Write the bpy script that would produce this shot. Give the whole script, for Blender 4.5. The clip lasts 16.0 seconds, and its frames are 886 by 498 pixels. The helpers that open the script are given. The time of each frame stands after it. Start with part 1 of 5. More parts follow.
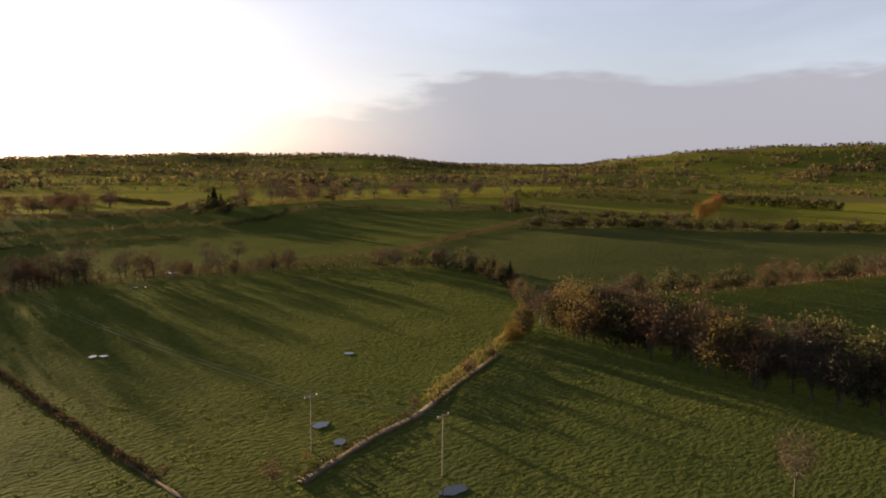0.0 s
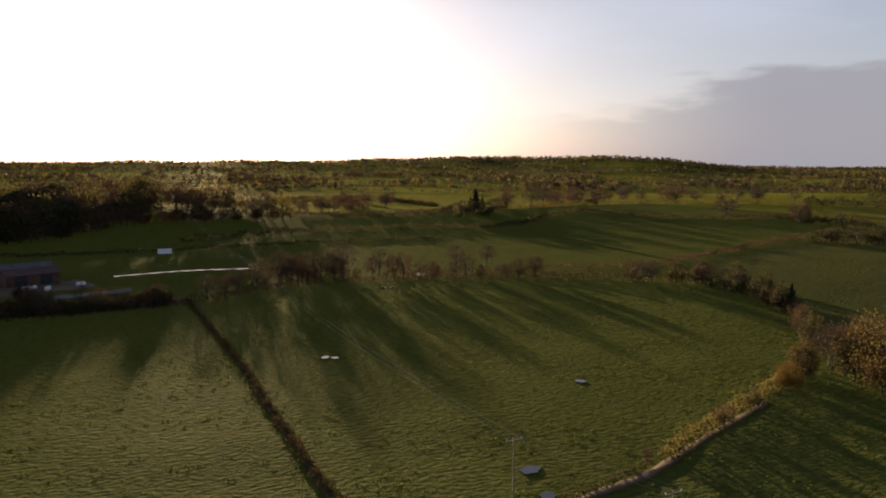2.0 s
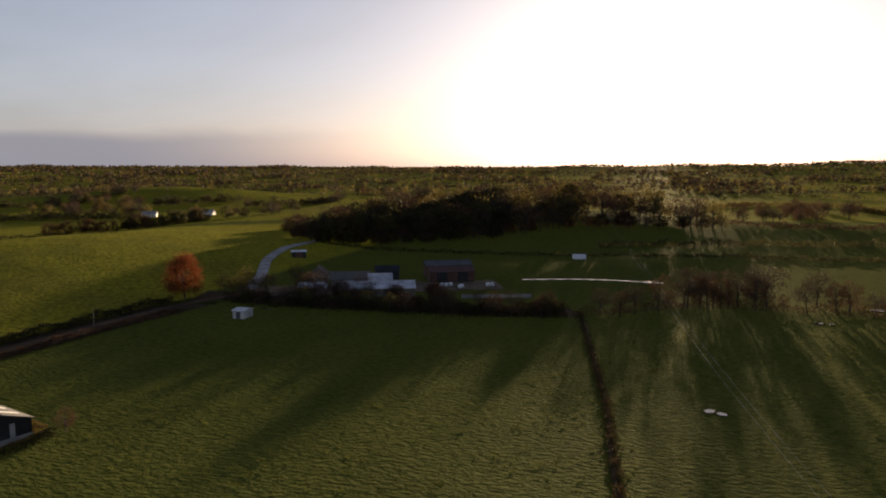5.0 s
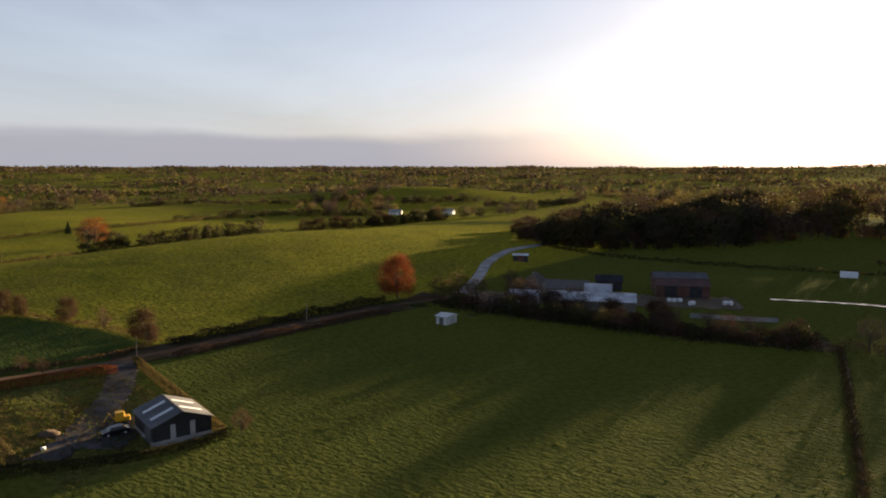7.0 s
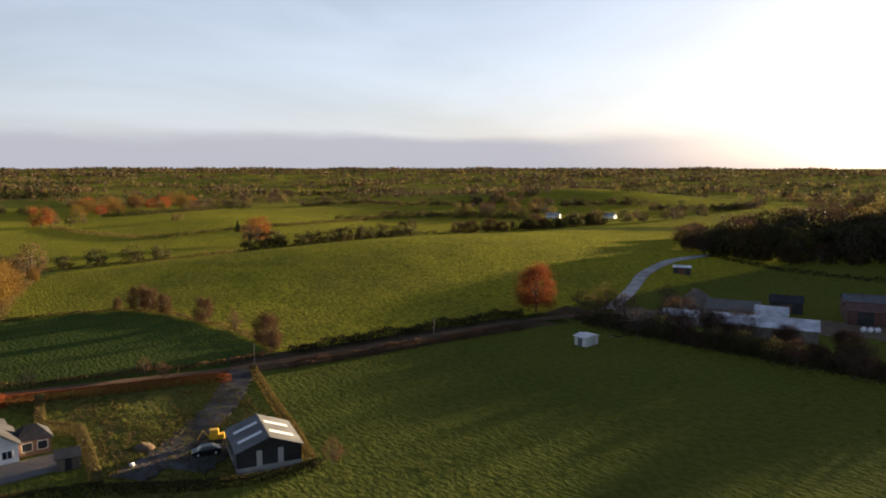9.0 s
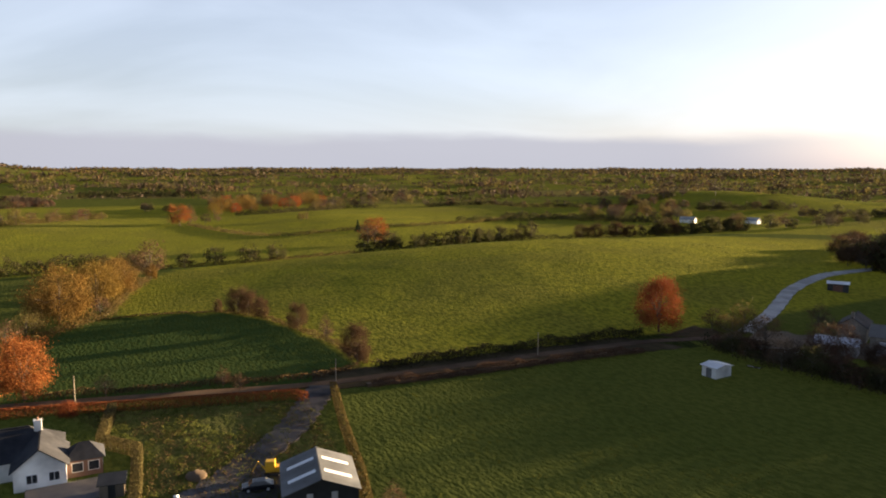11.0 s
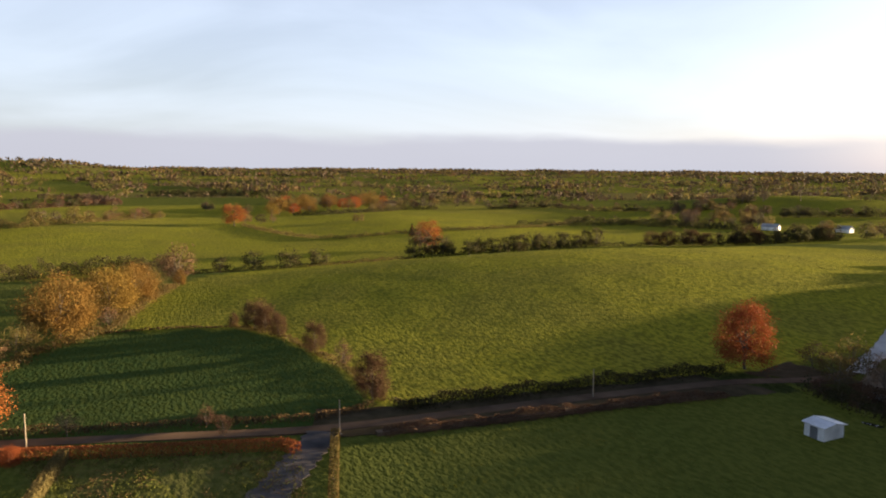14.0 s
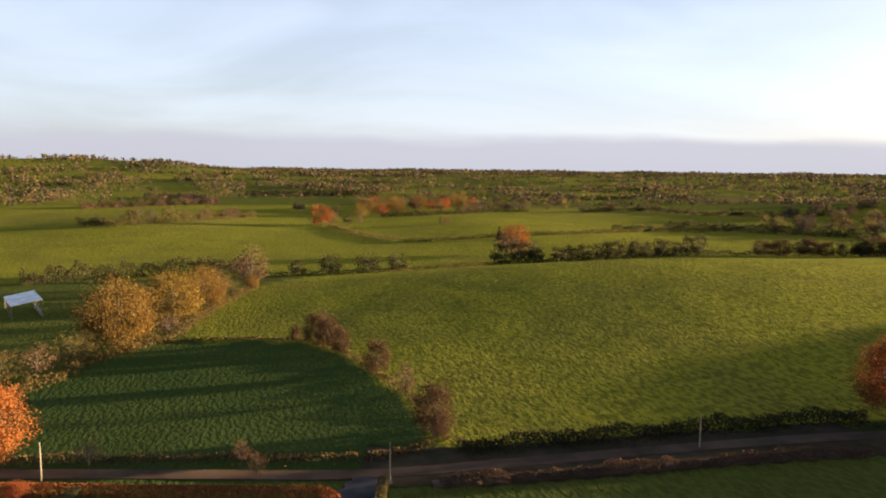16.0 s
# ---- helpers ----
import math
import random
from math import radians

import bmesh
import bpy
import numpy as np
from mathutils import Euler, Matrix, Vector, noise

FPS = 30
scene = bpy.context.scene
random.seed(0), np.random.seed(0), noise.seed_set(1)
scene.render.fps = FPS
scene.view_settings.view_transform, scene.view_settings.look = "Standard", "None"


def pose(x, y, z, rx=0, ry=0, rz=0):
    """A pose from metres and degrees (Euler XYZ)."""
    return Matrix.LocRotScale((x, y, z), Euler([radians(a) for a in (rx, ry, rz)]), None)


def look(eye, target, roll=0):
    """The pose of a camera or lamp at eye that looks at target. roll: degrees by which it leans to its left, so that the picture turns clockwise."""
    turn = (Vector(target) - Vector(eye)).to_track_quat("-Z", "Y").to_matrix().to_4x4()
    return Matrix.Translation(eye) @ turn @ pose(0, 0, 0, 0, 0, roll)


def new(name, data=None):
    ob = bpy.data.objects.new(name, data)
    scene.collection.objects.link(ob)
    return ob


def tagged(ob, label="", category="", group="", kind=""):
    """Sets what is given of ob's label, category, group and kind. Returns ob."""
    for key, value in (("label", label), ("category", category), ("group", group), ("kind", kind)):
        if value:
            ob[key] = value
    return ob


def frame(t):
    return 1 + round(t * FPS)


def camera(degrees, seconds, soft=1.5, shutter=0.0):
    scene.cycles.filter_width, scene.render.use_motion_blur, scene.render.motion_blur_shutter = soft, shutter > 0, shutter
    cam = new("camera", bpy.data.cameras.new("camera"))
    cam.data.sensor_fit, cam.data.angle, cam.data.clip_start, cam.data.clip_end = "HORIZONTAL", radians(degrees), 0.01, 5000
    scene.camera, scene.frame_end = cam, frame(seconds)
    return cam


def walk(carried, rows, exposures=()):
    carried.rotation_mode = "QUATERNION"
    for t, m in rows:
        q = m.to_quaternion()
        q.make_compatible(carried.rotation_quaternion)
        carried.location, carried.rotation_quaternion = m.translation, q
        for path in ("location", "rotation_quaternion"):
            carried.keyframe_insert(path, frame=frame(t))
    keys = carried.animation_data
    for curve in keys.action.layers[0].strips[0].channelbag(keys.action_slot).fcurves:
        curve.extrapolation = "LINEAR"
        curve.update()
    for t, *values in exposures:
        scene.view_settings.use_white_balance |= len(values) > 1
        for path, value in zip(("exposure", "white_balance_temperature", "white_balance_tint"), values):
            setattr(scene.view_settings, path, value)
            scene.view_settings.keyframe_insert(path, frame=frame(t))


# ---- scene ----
cam = camera(63.78, 16.0, soft=1.95)
PATH = [
    (0, look((0.00, 0.00, 43.88), (62.97, 76.75, 31.84), 0.48)),
    (0.5, look((3.99, 2.84, 43.82), (58.68, 85.69, 31.78), 0.49)),
    (1, look((7.81, 5.78, 43.76), (54.24, 93.54, 31.79), 0.45)),
    (1.5, look((11.43, 8.94, 43.73), (50.39, 100.26, 31.79), 0.41)),
    (2, look((14.79, 12.34, 43.72), (45.38, 106.80, 31.82), 0.39)),
    (2.5, look((17.88, 15.99, 43.72), (38.96, 113.03, 31.87), 0.32)),
    (3, look((20.63, 19.93, 43.71), (31.08, 118.68, 31.97), 0.27)),
    (3.5, look((23.05, 24.10, 43.71), (22.98, 123.41, 32.03), 0.29)),
    (4, look((25.16, 28.45, 43.73), (15.34, 127.28, 32.03), 0.23)),
    (4.5, look((27.03, 32.94, 43.76), (7.28, 130.27, 32.09), 0.16)),
    (7, look((29.82, 56.93, 43.74), (-29.60, 136.52, 32.13), 0.01)),
    (7.5, look((28.77, 61.60, 43.78), (-37.01, 136.03, 32.21), 0.01)),
    (8, look((27.46, 66.16, 43.86), (-44.29, 134.86, 32.32), -0.04)),
    (8.5, look((25.80, 70.62, 43.94), (-48.41, 136.66, 32.44), -0.02)),
    (9, look((23.83, 74.90, 44.00), (-52.23, 138.80, 32.57), 0.02)),
    (9.5, look((21.66, 79.03, 44.07), (-58.13, 138.22, 32.63), -0.03)),
    (12, look((6.28, 97.55, 43.78), (-81.76, 143.61, 32.45), 0.27)),
    (12.5, look((2.80, 100.73, 43.75), (-85.89, 145.53, 32.44), 0.32)),
    (13, look((-0.75, 103.81, 43.71), (-89.99, 147.51, 32.43), 0.37)),
    (13.5, look((-4.47, 106.79, 43.66), (-94.20, 149.46, 32.37), 0.43)),
    (14, look((-8.44, 109.68, 43.59), (-99.07, 150.44, 32.34), 0.47)),
    (14.5, look((-12.64, 112.47, 43.52), (-104.10, 151.29, 32.25), 0.48)),
    (15, look((-16.86, 115.14, 43.50), (-108.94, 152.49, 32.26), 0.63)),
    (15.5, look((-21.18, 117.65, 43.50), (-114.79, 150.99, 32.31), 0.66)),
    (16, look((-25.49, 120.15, 43.51), (-120.64, 148.79, 32.29), 0.64)),
]
walk(cam, PATH, exposures=[(0.0, 2.4, 7600, 16), (2.0, 2.05, 7600, 17), (4.5, 1.75, 7500, 17), (7.0, 2.3, 7450, 14), (9.0, 2.55, 7350, 13), (12.5, 2.8, 7300, 13), (16.0, 2.85, 7300, 13)])

# ---------------------------------------------------------------- world, sun
SUN_EL, SUN_AZ = radians(4.8), radians(0.0)
world = bpy.data.worlds.new("sky_world")
scene.world = world
world.use_nodes = True
wn, wl = world.node_tree.nodes, world.node_tree.links
wn.clear()
sky = wn.new("ShaderNodeTexSky")
sky.sky_type, sky.sun_disc = "NISHITA", False
sky.sun_elevation, sky.sun_rotation = SUN_EL, SUN_AZ
sky.air_density, sky.dust_density, sky.ozone_density = 1.0, 1.6, 1.5
co = wn.new("ShaderNodeTexCoord")
mp = wn.new("ShaderNodeMapping")
mp.inputs["Scale"].default_value = (1.5, 1.5, 6.0)
wl.new(co.outputs["Generated"], mp.inputs["Vector"])
cl = wn.new("ShaderNodeTexNoise")
cl.inputs["Scale"].default_value, cl.inputs["Detail"].default_value, cl.inputs["Roughness"].default_value = 1.2, 6, 0.5
cl.inputs["Distortion"].default_value = 0.6
wl.new(mp.outputs["Vector"], cl.inputs["Vector"])
ramp = wn.new("ShaderNodeValToRGB")
ramp.color_ramp.elements[0].position, ramp.color_ramp.elements[1].position = 0.42, 0.8
ramp.color_ramp.elements[0].color, ramp.color_ramp.elements[1].color = (0.24, 0.24, 0.24, 1), (0.4, 0.4, 0.4, 1)
wl.new(cl.outputs["Fac"], ramp.inputs["Fac"])
mix = wn.new("ShaderNodeMix")
mix.data_type = "RGBA"
mix.inputs["B"].default_value = (4.6, 5.6, 7.2, 1)
way = wn.new("ShaderNodeSeparateXYZ")
wl.new(co.outputs["Generated"], way.inputs["Vector"])
thin = wn.new("ShaderNodeMapRange")
thin.inputs["From Min"].default_value, thin.inputs["From Max"].default_value = 0.2, 0.5
thin.inputs["To Min"].default_value, thin.inputs["To Max"].default_value = 1.0, 0.0
wl.new(way.outputs["Z"], thin.inputs["Value"])
fade = wn.new("ShaderNodeMath")
fade.operation = "MULTIPLY"
wl.new(ramp.outputs["Color"], fade.inputs[0])
wl.new(thin.outputs["Result"], fade.inputs[1])
wl.new(fade.outputs[0], mix.inputs["Factor"])
# thin high veil: takes colour out of the clear sky
veil = wn.new("ShaderNodeHueSaturation")
veil.inputs["Saturation"].default_value, veil.inputs["Value"].default_value = 0.8, 0.58
wl.new(sky.outputs["Color"], veil.inputs["Color"])
cool = wn.new("ShaderNodeMix")
cool.data_type, cool.blend_type = "RGBA", "MULTIPLY"
cool.inputs["Factor"].default_value = 1.0
cool.inputs["B"].default_value = (0.87, 1.0, 1.42, 1)
wl.new(veil.outputs["Color"], cool.inputs["A"])
wl.new(cool.outputs["Result"], mix.inputs["A"])
bg = wn.new("ShaderNodeBackground")
bg.inputs["Strength"].default_value = 0.05
# a low bank of grey cloud along the horizon, higher in the east, open towards the sun
def wmath(op, a, b=None):
    q = wn.new("ShaderNodeMath")
    q.operation = op
    for k, v in enumerate((a, b)):
        if isinstance(v, (int, float)):
            q.inputs[k].default_value = v
        elif v is not None:
            wl.new(v, q.inputs[k])
    return q.outputs[0]


def wrange(v, lo, hi, a, b):
    q = wn.new("ShaderNodeMapRange")
    q.interpolation_type = "SMOOTHSTEP"
    for k, val in (("From Min", lo), ("From Max", hi), ("To Min", a), ("To Max", b)):
        q.inputs[k].default_value = val
    wl.new(v, q.inputs["Value"])
    return q.outputs["Result"]


mp2 = wn.new("ShaderNodeMapping")
mp2.inputs["Scale"].default_value = (3.0, 3.0, 14.0)
wl.new(co.outputs["Generated"], mp2.inputs["Vector"])
bn = wn.new("ShaderNodeTexNoise")
bn.inputs["Scale"].default_value, bn.inputs["Detail"].default_value = 1.0, 6
wl.new(mp2.outputs["Vector"], bn.inputs["Vector"])
top = wmath("ADD", wmath("MULTIPLY", wrange(way.outputs["X"], 0.2, 0.9, 0.0, 1.0), 0.085), 0.05)
top = wmath("ADD", top, wmath("MULTIPLY", wmath("SUBTRACT", bn.outputs["Fac"], 0.5), wrange(way.outputs["X"], -0.3, 0.4, 0.05, 0.2)))
under = wrange(wmath("SUBTRACT", top, way.outputs["Z"]), 0.0, 0.02, 0.0, 1.0)
bank = wmath("MULTIPLY", wmath("MULTIPLY", under, wrange(way.outputs["Y"], 0.72, 0.95, 1.0, 0.0)), 0.9)
mixb = wn.new("ShaderNodeMix")
mixb.data_type = "RGBA"
mixb.inputs["B"].default_value = (1.6, 1.76, 2.2, 1)
wl.new(bank, mixb.inputs["Factor"])
wl.new(mix.outputs["Result"], mixb.inputs["A"])
wl.new(mixb.outputs["Result"], bg.inputs["Color"])
wo = wn.new("ShaderNodeOutputWorld")
wl.new(bg.outputs["Background"], wo.inputs["Surface"])

sun_data = bpy.data.lights.new("sun", "SUN")
sun_data.energy, sun_data.angle, sun_data.color = 5.0, radians(0.6), (1.0, 0.78, 0.5)
sun = new("sun", sun_data)
sun.matrix_world = look((0, 0, 0), (-math.sin(SUN_AZ) * math.cos(SUN_EL), -math.cos(SUN_AZ) * math.cos(SUN_EL), -math.sin(SUN_EL)))


# ---------------------------------------------------------------- materials
def material(name, rgb, rgb2=None, scale=1.0, rough=0.8, bump=0.0, bump_scale=None, metal=0.0, translucent=0.0, island=0.0, spec=0.3, stretch=(1, 1, 1), big=0.0):
    m = bpy.data.materials.new(name)
    m.use_nodes = True
    n, l = m.node_tree.nodes, m.node_tree.links
    b = n["Principled BSDF"]
    b.inputs["Roughness"].default_value, b.inputs["Metallic"].default_value = rough, metal
    b.inputs["Specular IOR Level"].default_value = spec
    tc, mpg = n.new("ShaderNodeTexCoord"), n.new("ShaderNodeMapping")
    mpg.inputs["Scale"].default_value = stretch
    l.new(tc.outputs["Object"], mpg.inputs["Vector"])
    nz = n.new("ShaderNodeTexNoise")
    nz.inputs["Scale"].default_value, nz.inputs["Detail"].default_value = scale, 6
    l.new(mpg.outputs["Vector"], nz.inputs["Vector"])
    mx = n.new("ShaderNodeMix")
    mx.data_type = "RGBA"
    mx.inputs["A"].default_value, mx.inputs["B"].default_value = (*rgb, 1), (*(rgb2 or rgb), 1)
    rp = n.new("ShaderNodeMapRange")
    rp.inputs["From Min"].default_value, rp.inputs["From Max"].default_value = 0.3, 0.7
    l.new(nz.outputs["Fac"], rp.inputs["Value"])
    l.new(rp.outputs["Result"], mx.inputs["Factor"])
    colour = mx.outputs["Result"]
    if big:
        nb = n.new("ShaderNodeTexNoise")
        nb.inputs["Scale"].default_value, nb.inputs["Detail"].default_value = big, 3
        l.new(tc.outputs["Object"], nb.inputs["Vector"])
        hb = n.new("ShaderNodeHueSaturation")
        mr = n.new("ShaderNodeMapRange")
        mr.inputs["From Min"].default_value, mr.inputs["From Max"].default_value = 0.3, 0.7
        mr.inputs["To Min"].default_value, mr.inputs["To Max"].default_value = 0.65, 1.3
        l.new(nb.outputs["Fac"], mr.inputs["Value"])
        l.new(mr.outputs["Result"], hb.inputs["Value"])
        l.new(colour, hb.inputs["Color"])
        colour = hb.outputs["Color"]
    if island:
        ge, oi, ad = n.new("ShaderNodeNewGeometry"), n.new("ShaderNodeObjectInfo"), n.new("ShaderNodeMath")
        ad.operation = "ADD"
        l.new(ge.outputs["Random Per Island"], ad.inputs[0])
        l.new(oi.outputs["Random"], ad.inputs[1])
        hs, mr = n.new("ShaderNodeHueSaturation"), n.new("ShaderNodeMapRange")
        mr.inputs["From Max"].default_value = 2.0
        mr.inputs["To Min"].default_value, mr.inputs["To Max"].default_value = 1 - island, 1 + island
        l.new(ad.outputs[0], mr.inputs["Value"])
        l.new(mr.outputs["Result"], hs.inputs["Value"])
        hm = n.new("ShaderNodeMapRange")
        hm.inputs["To Min"].default_value, hm.inputs["To Max"].default_value = 0.485, 0.515
        l.new(oi.outputs["Random"], hm.inputs["Value"])
        l.new(hm.outputs["Result"], hs.inputs["Hue"])
        l.new(colour, hs.inputs["Color"])
        colour = hs.outputs["Color"]
    l.new(colour, b.inputs["Base Color"])
    if bump:
        bp, nb2 = n.new("ShaderNodeBump"), n.new("ShaderNodeTexNoise")
        nb2.inputs["Scale"].default_value, nb2.inputs["Detail"].default_value = bump_scale or scale * 3, 5
        l.new(mpg.outputs["Vector"], nb2.inputs["Vector"])
        bp.inputs["Strength"].default_value, bp.inputs["Distance"].default_value = bump, 0.05
        l.new(nb2.outputs["Fac"], bp.inputs["Height"])
        l.new(bp.outputs["Normal"], b.inputs["Normal"])
    if translucent:
        tr, ms = n.new("ShaderNodeBsdfTranslucent"), n.new("ShaderNodeMixShader")
        l.new(colour, tr.inputs["Color"])
        ms.inputs["Fac"].default_value = translucent
        l.new(b.outputs["BSDF"], ms.inputs[1])
        l.new(tr.outputs["BSDF"], ms.inputs[2])
        l.new(ms.outputs["Shader"], n["Material Output"].inputs["Surface"])
    return m


GOLD = material("golden_oak_leaves", (0.18, 0.108, 0.026), (0.105, 0.075, 0.024), 0.35, 0.85, translucent=0.12, island=0.25, spec=0.03)
ORANGE = material("orange_beech_leaves", (0.25, 0.078, 0.026), (0.165, 0.054, 0.022), 0.35, 0.85, translucent=0.15, island=0.25, spec=0.03)
TWIG = material("bare_twigs", (0.075, 0.056, 0.04), (0.055, 0.043, 0.032), 0.6, 0.9, translucent=0.12, island=0.25, spec=0.08)
TWIGRED = material("russet_twigs", (0.11, 0.06, 0.036), (0.078, 0.047, 0.03), 0.6, 0.9, translucent=0.12, island=0.25, spec=0.08)
DARKLEAF = material("dark_hawthorn_leaves", (0.04, 0.043, 0.018), (0.062, 0.052, 0.024), 0.5, 0.8, translucent=0.3, island=0.25, spec=0.05)
OLIVE = material("olive_leaves", (0.115, 0.085, 0.03), (0.078, 0.068, 0.025), 0.5, 0.8, translucent=0.35, island=0.25, spec=0.05)
BROWNLEAF = material("withered_brown_leaves", (0.075, 0.044, 0.024), (0.052, 0.035, 0.02), 0.5, 0.85, translucent=0.25, island=0.3, spec=0.04)
CONIF = material("conifer_needles", (0.02, 0.035, 0.015), (0.03, 0.045, 0.018), 0.5, 0.8, island=0.25, spec=0.03)
BARK = material("bark", (0.10, 0.08, 0.06), (0.05, 0.045, 0.035), 2.0, 0.9, bump=0.6, stretch=(1, 1, 0.2))
BEECH = material("red_beech_hedge", (0.24, 0.065, 0.03), (0.16, 0.05, 0.025), 0.9, 0.8, translucent=0.25, island=0.25, spec=0.03)
PRIVET = material("yellow_green_hedge", (0.14, 0.11, 0.045), (0.095, 0.08, 0.034), 0.9, 0.85, translucent=0.12, island=0.25, spec=0.03)
ASPHALT = material("lane_asphalt", (0.095, 0.062, 0.04), (0.12, 0.08, 0.052), 0.4, 0.95, spec=0.05, bump=0.3, bump_scale=9, big=0.12)
GRAVEL = material("gravel_yard", (0.075, 0.07, 0.068), (0.11, 0.10, 0.094), 0.5, 0.95, spec=0.05, bump=0.5, bump_scale=10, big=0.15)
PAVING = material("patio_paving", (0.17, 0.155, 0.14), (0.13, 0.12, 0.115), 0.8, 0.8, bump=0.2)
VERGE = material("rough_brown_verge", (0.05, 0.04, 0.02), (0.075, 0.055, 0.03), 0.5, 0.95, spec=0.03, bump=0.8, bump_scale=2.5, big=0.1)
EARTH = material("bare_earth", (0.15, 0.10, 0.06), (0.09, 0.065, 0.04), 0.5, 0.95, bump=0.6, bump_scale=3, big=0.1)
STONE = material("stone_wall", (0.26, 0.22, 0.18), (0.17, 0.15, 0.12), 1.4, 0.9, bump=0.6, big=0.3)
RENDER_WHITE = material("white_render", (0.78, 0.77, 0.74), (0.7, 0.69, 0.66), 0.7, 0.85, bump=0.1, bump_scale=12, big=0.3)
CONCRETE = material("grey_concrete", (0.4, 0.39, 0.37), (0.3, 0.29, 0.28), 0.8, 0.9, bump=0.2, big=0.2)
SLATE = material("slate_roof", (0.028, 0.03, 0.036), (0.045, 0.046, 0.052), 1.2, 0.8, spec=0.12, bump=0.3, bump_scale=6, big=0.25)
ZINC = material("galvanised_sheet", (0.72, 0.73, 0.75), (0.58, 0.59, 0.61), 0.5, 0.35, metal=0.35, bump=0.1, big=0.3)
GREYSHEET = material("grey_roof_sheet", (0.12, 0.125, 0.13), (0.09, 0.095, 0.10), 0.5, 0.6, metal=0.1, big=0.3)
DARKSHEET = material("dark_cladding", (0.018, 0.02, 0.022), (0.03, 0.031, 0.033), 0.6, 0.5, big=0.3)
RUST = material("red_oxide_sheet", (0.13, 0.055, 0.04), (0.09, 0.045, 0.035), 0.5, 0.6, big=0.3)
SKYLIGHT = material("translucent_roof_sheet", (0.75, 0.77, 0.78), (0.68, 0.7, 0.72), 0.7, 0.4)
WOOD = material("weathered_wood", (0.2, 0.16, 0.12), (0.13, 0.105, 0.08), 2.0, 0.85, bump=0.4, stretch=(1, 1, 0.15))
POLEWOOD = material("pale_pole_wood", (0.24, 0.20, 0.15), (0.17, 0.145, 0.11), 2.0, 0.8, bump=0.3, stretch=(1, 1, 0.1))
PLASTIC = material("white_upvc", (0.8, 0.8, 0.8), (0.75, 0.75, 0.75), 1.0, 0.4)
GLASS = material("dark_window_glass", (0.02, 0.025, 0.03), (0.03, 0.03, 0.035), 0.5, 0.08, spec=0.6)
CARPAINT = material("black_car_paint", (0.012, 0.013, 0.016), (0.016, 0.016, 0.02), 0.5, 0.2, spec=0.6)
YELLOW = material("yellow_digger_paint", (0.6, 0.36, 0.03), (0.5, 0.3, 0.03), 0.8, 0.45)
RUBBER = material("black_rubber", (0.02, 0.02, 0.02), (0.03, 0.03, 0.03), 2.0, 0.8)
WIRE = material("aluminium_wire", (0.35, 0.34, 0.33), (0.3, 0.3, 0.3), 1.0, 0.4, metal=0.6)
WATER = material("still_water", (0.02, 0.022, 0.022), (0.03, 0.03, 0.028), 0.5, 0.03, spec=1.0)
TUFT = material("grass_tufts", (0.075, 0.095, 0.022), (0.105, 0.115, 0.03), 0.05, 0.8, translucent=0.35, island=0.25, spec=0.03)
DRYGRASS = material("dry_weeds", (0.11, 0.072, 0.036), (0.075, 0.056, 0.027), 0.3, 0.95, translucent=0.15, island=0.25, spec=0.03)
BRICK = material("brown_brick", (0.24, 0.13, 0.09), (0.17, 0.1, 0.075), 2.0, 0.9, bump=0.3)


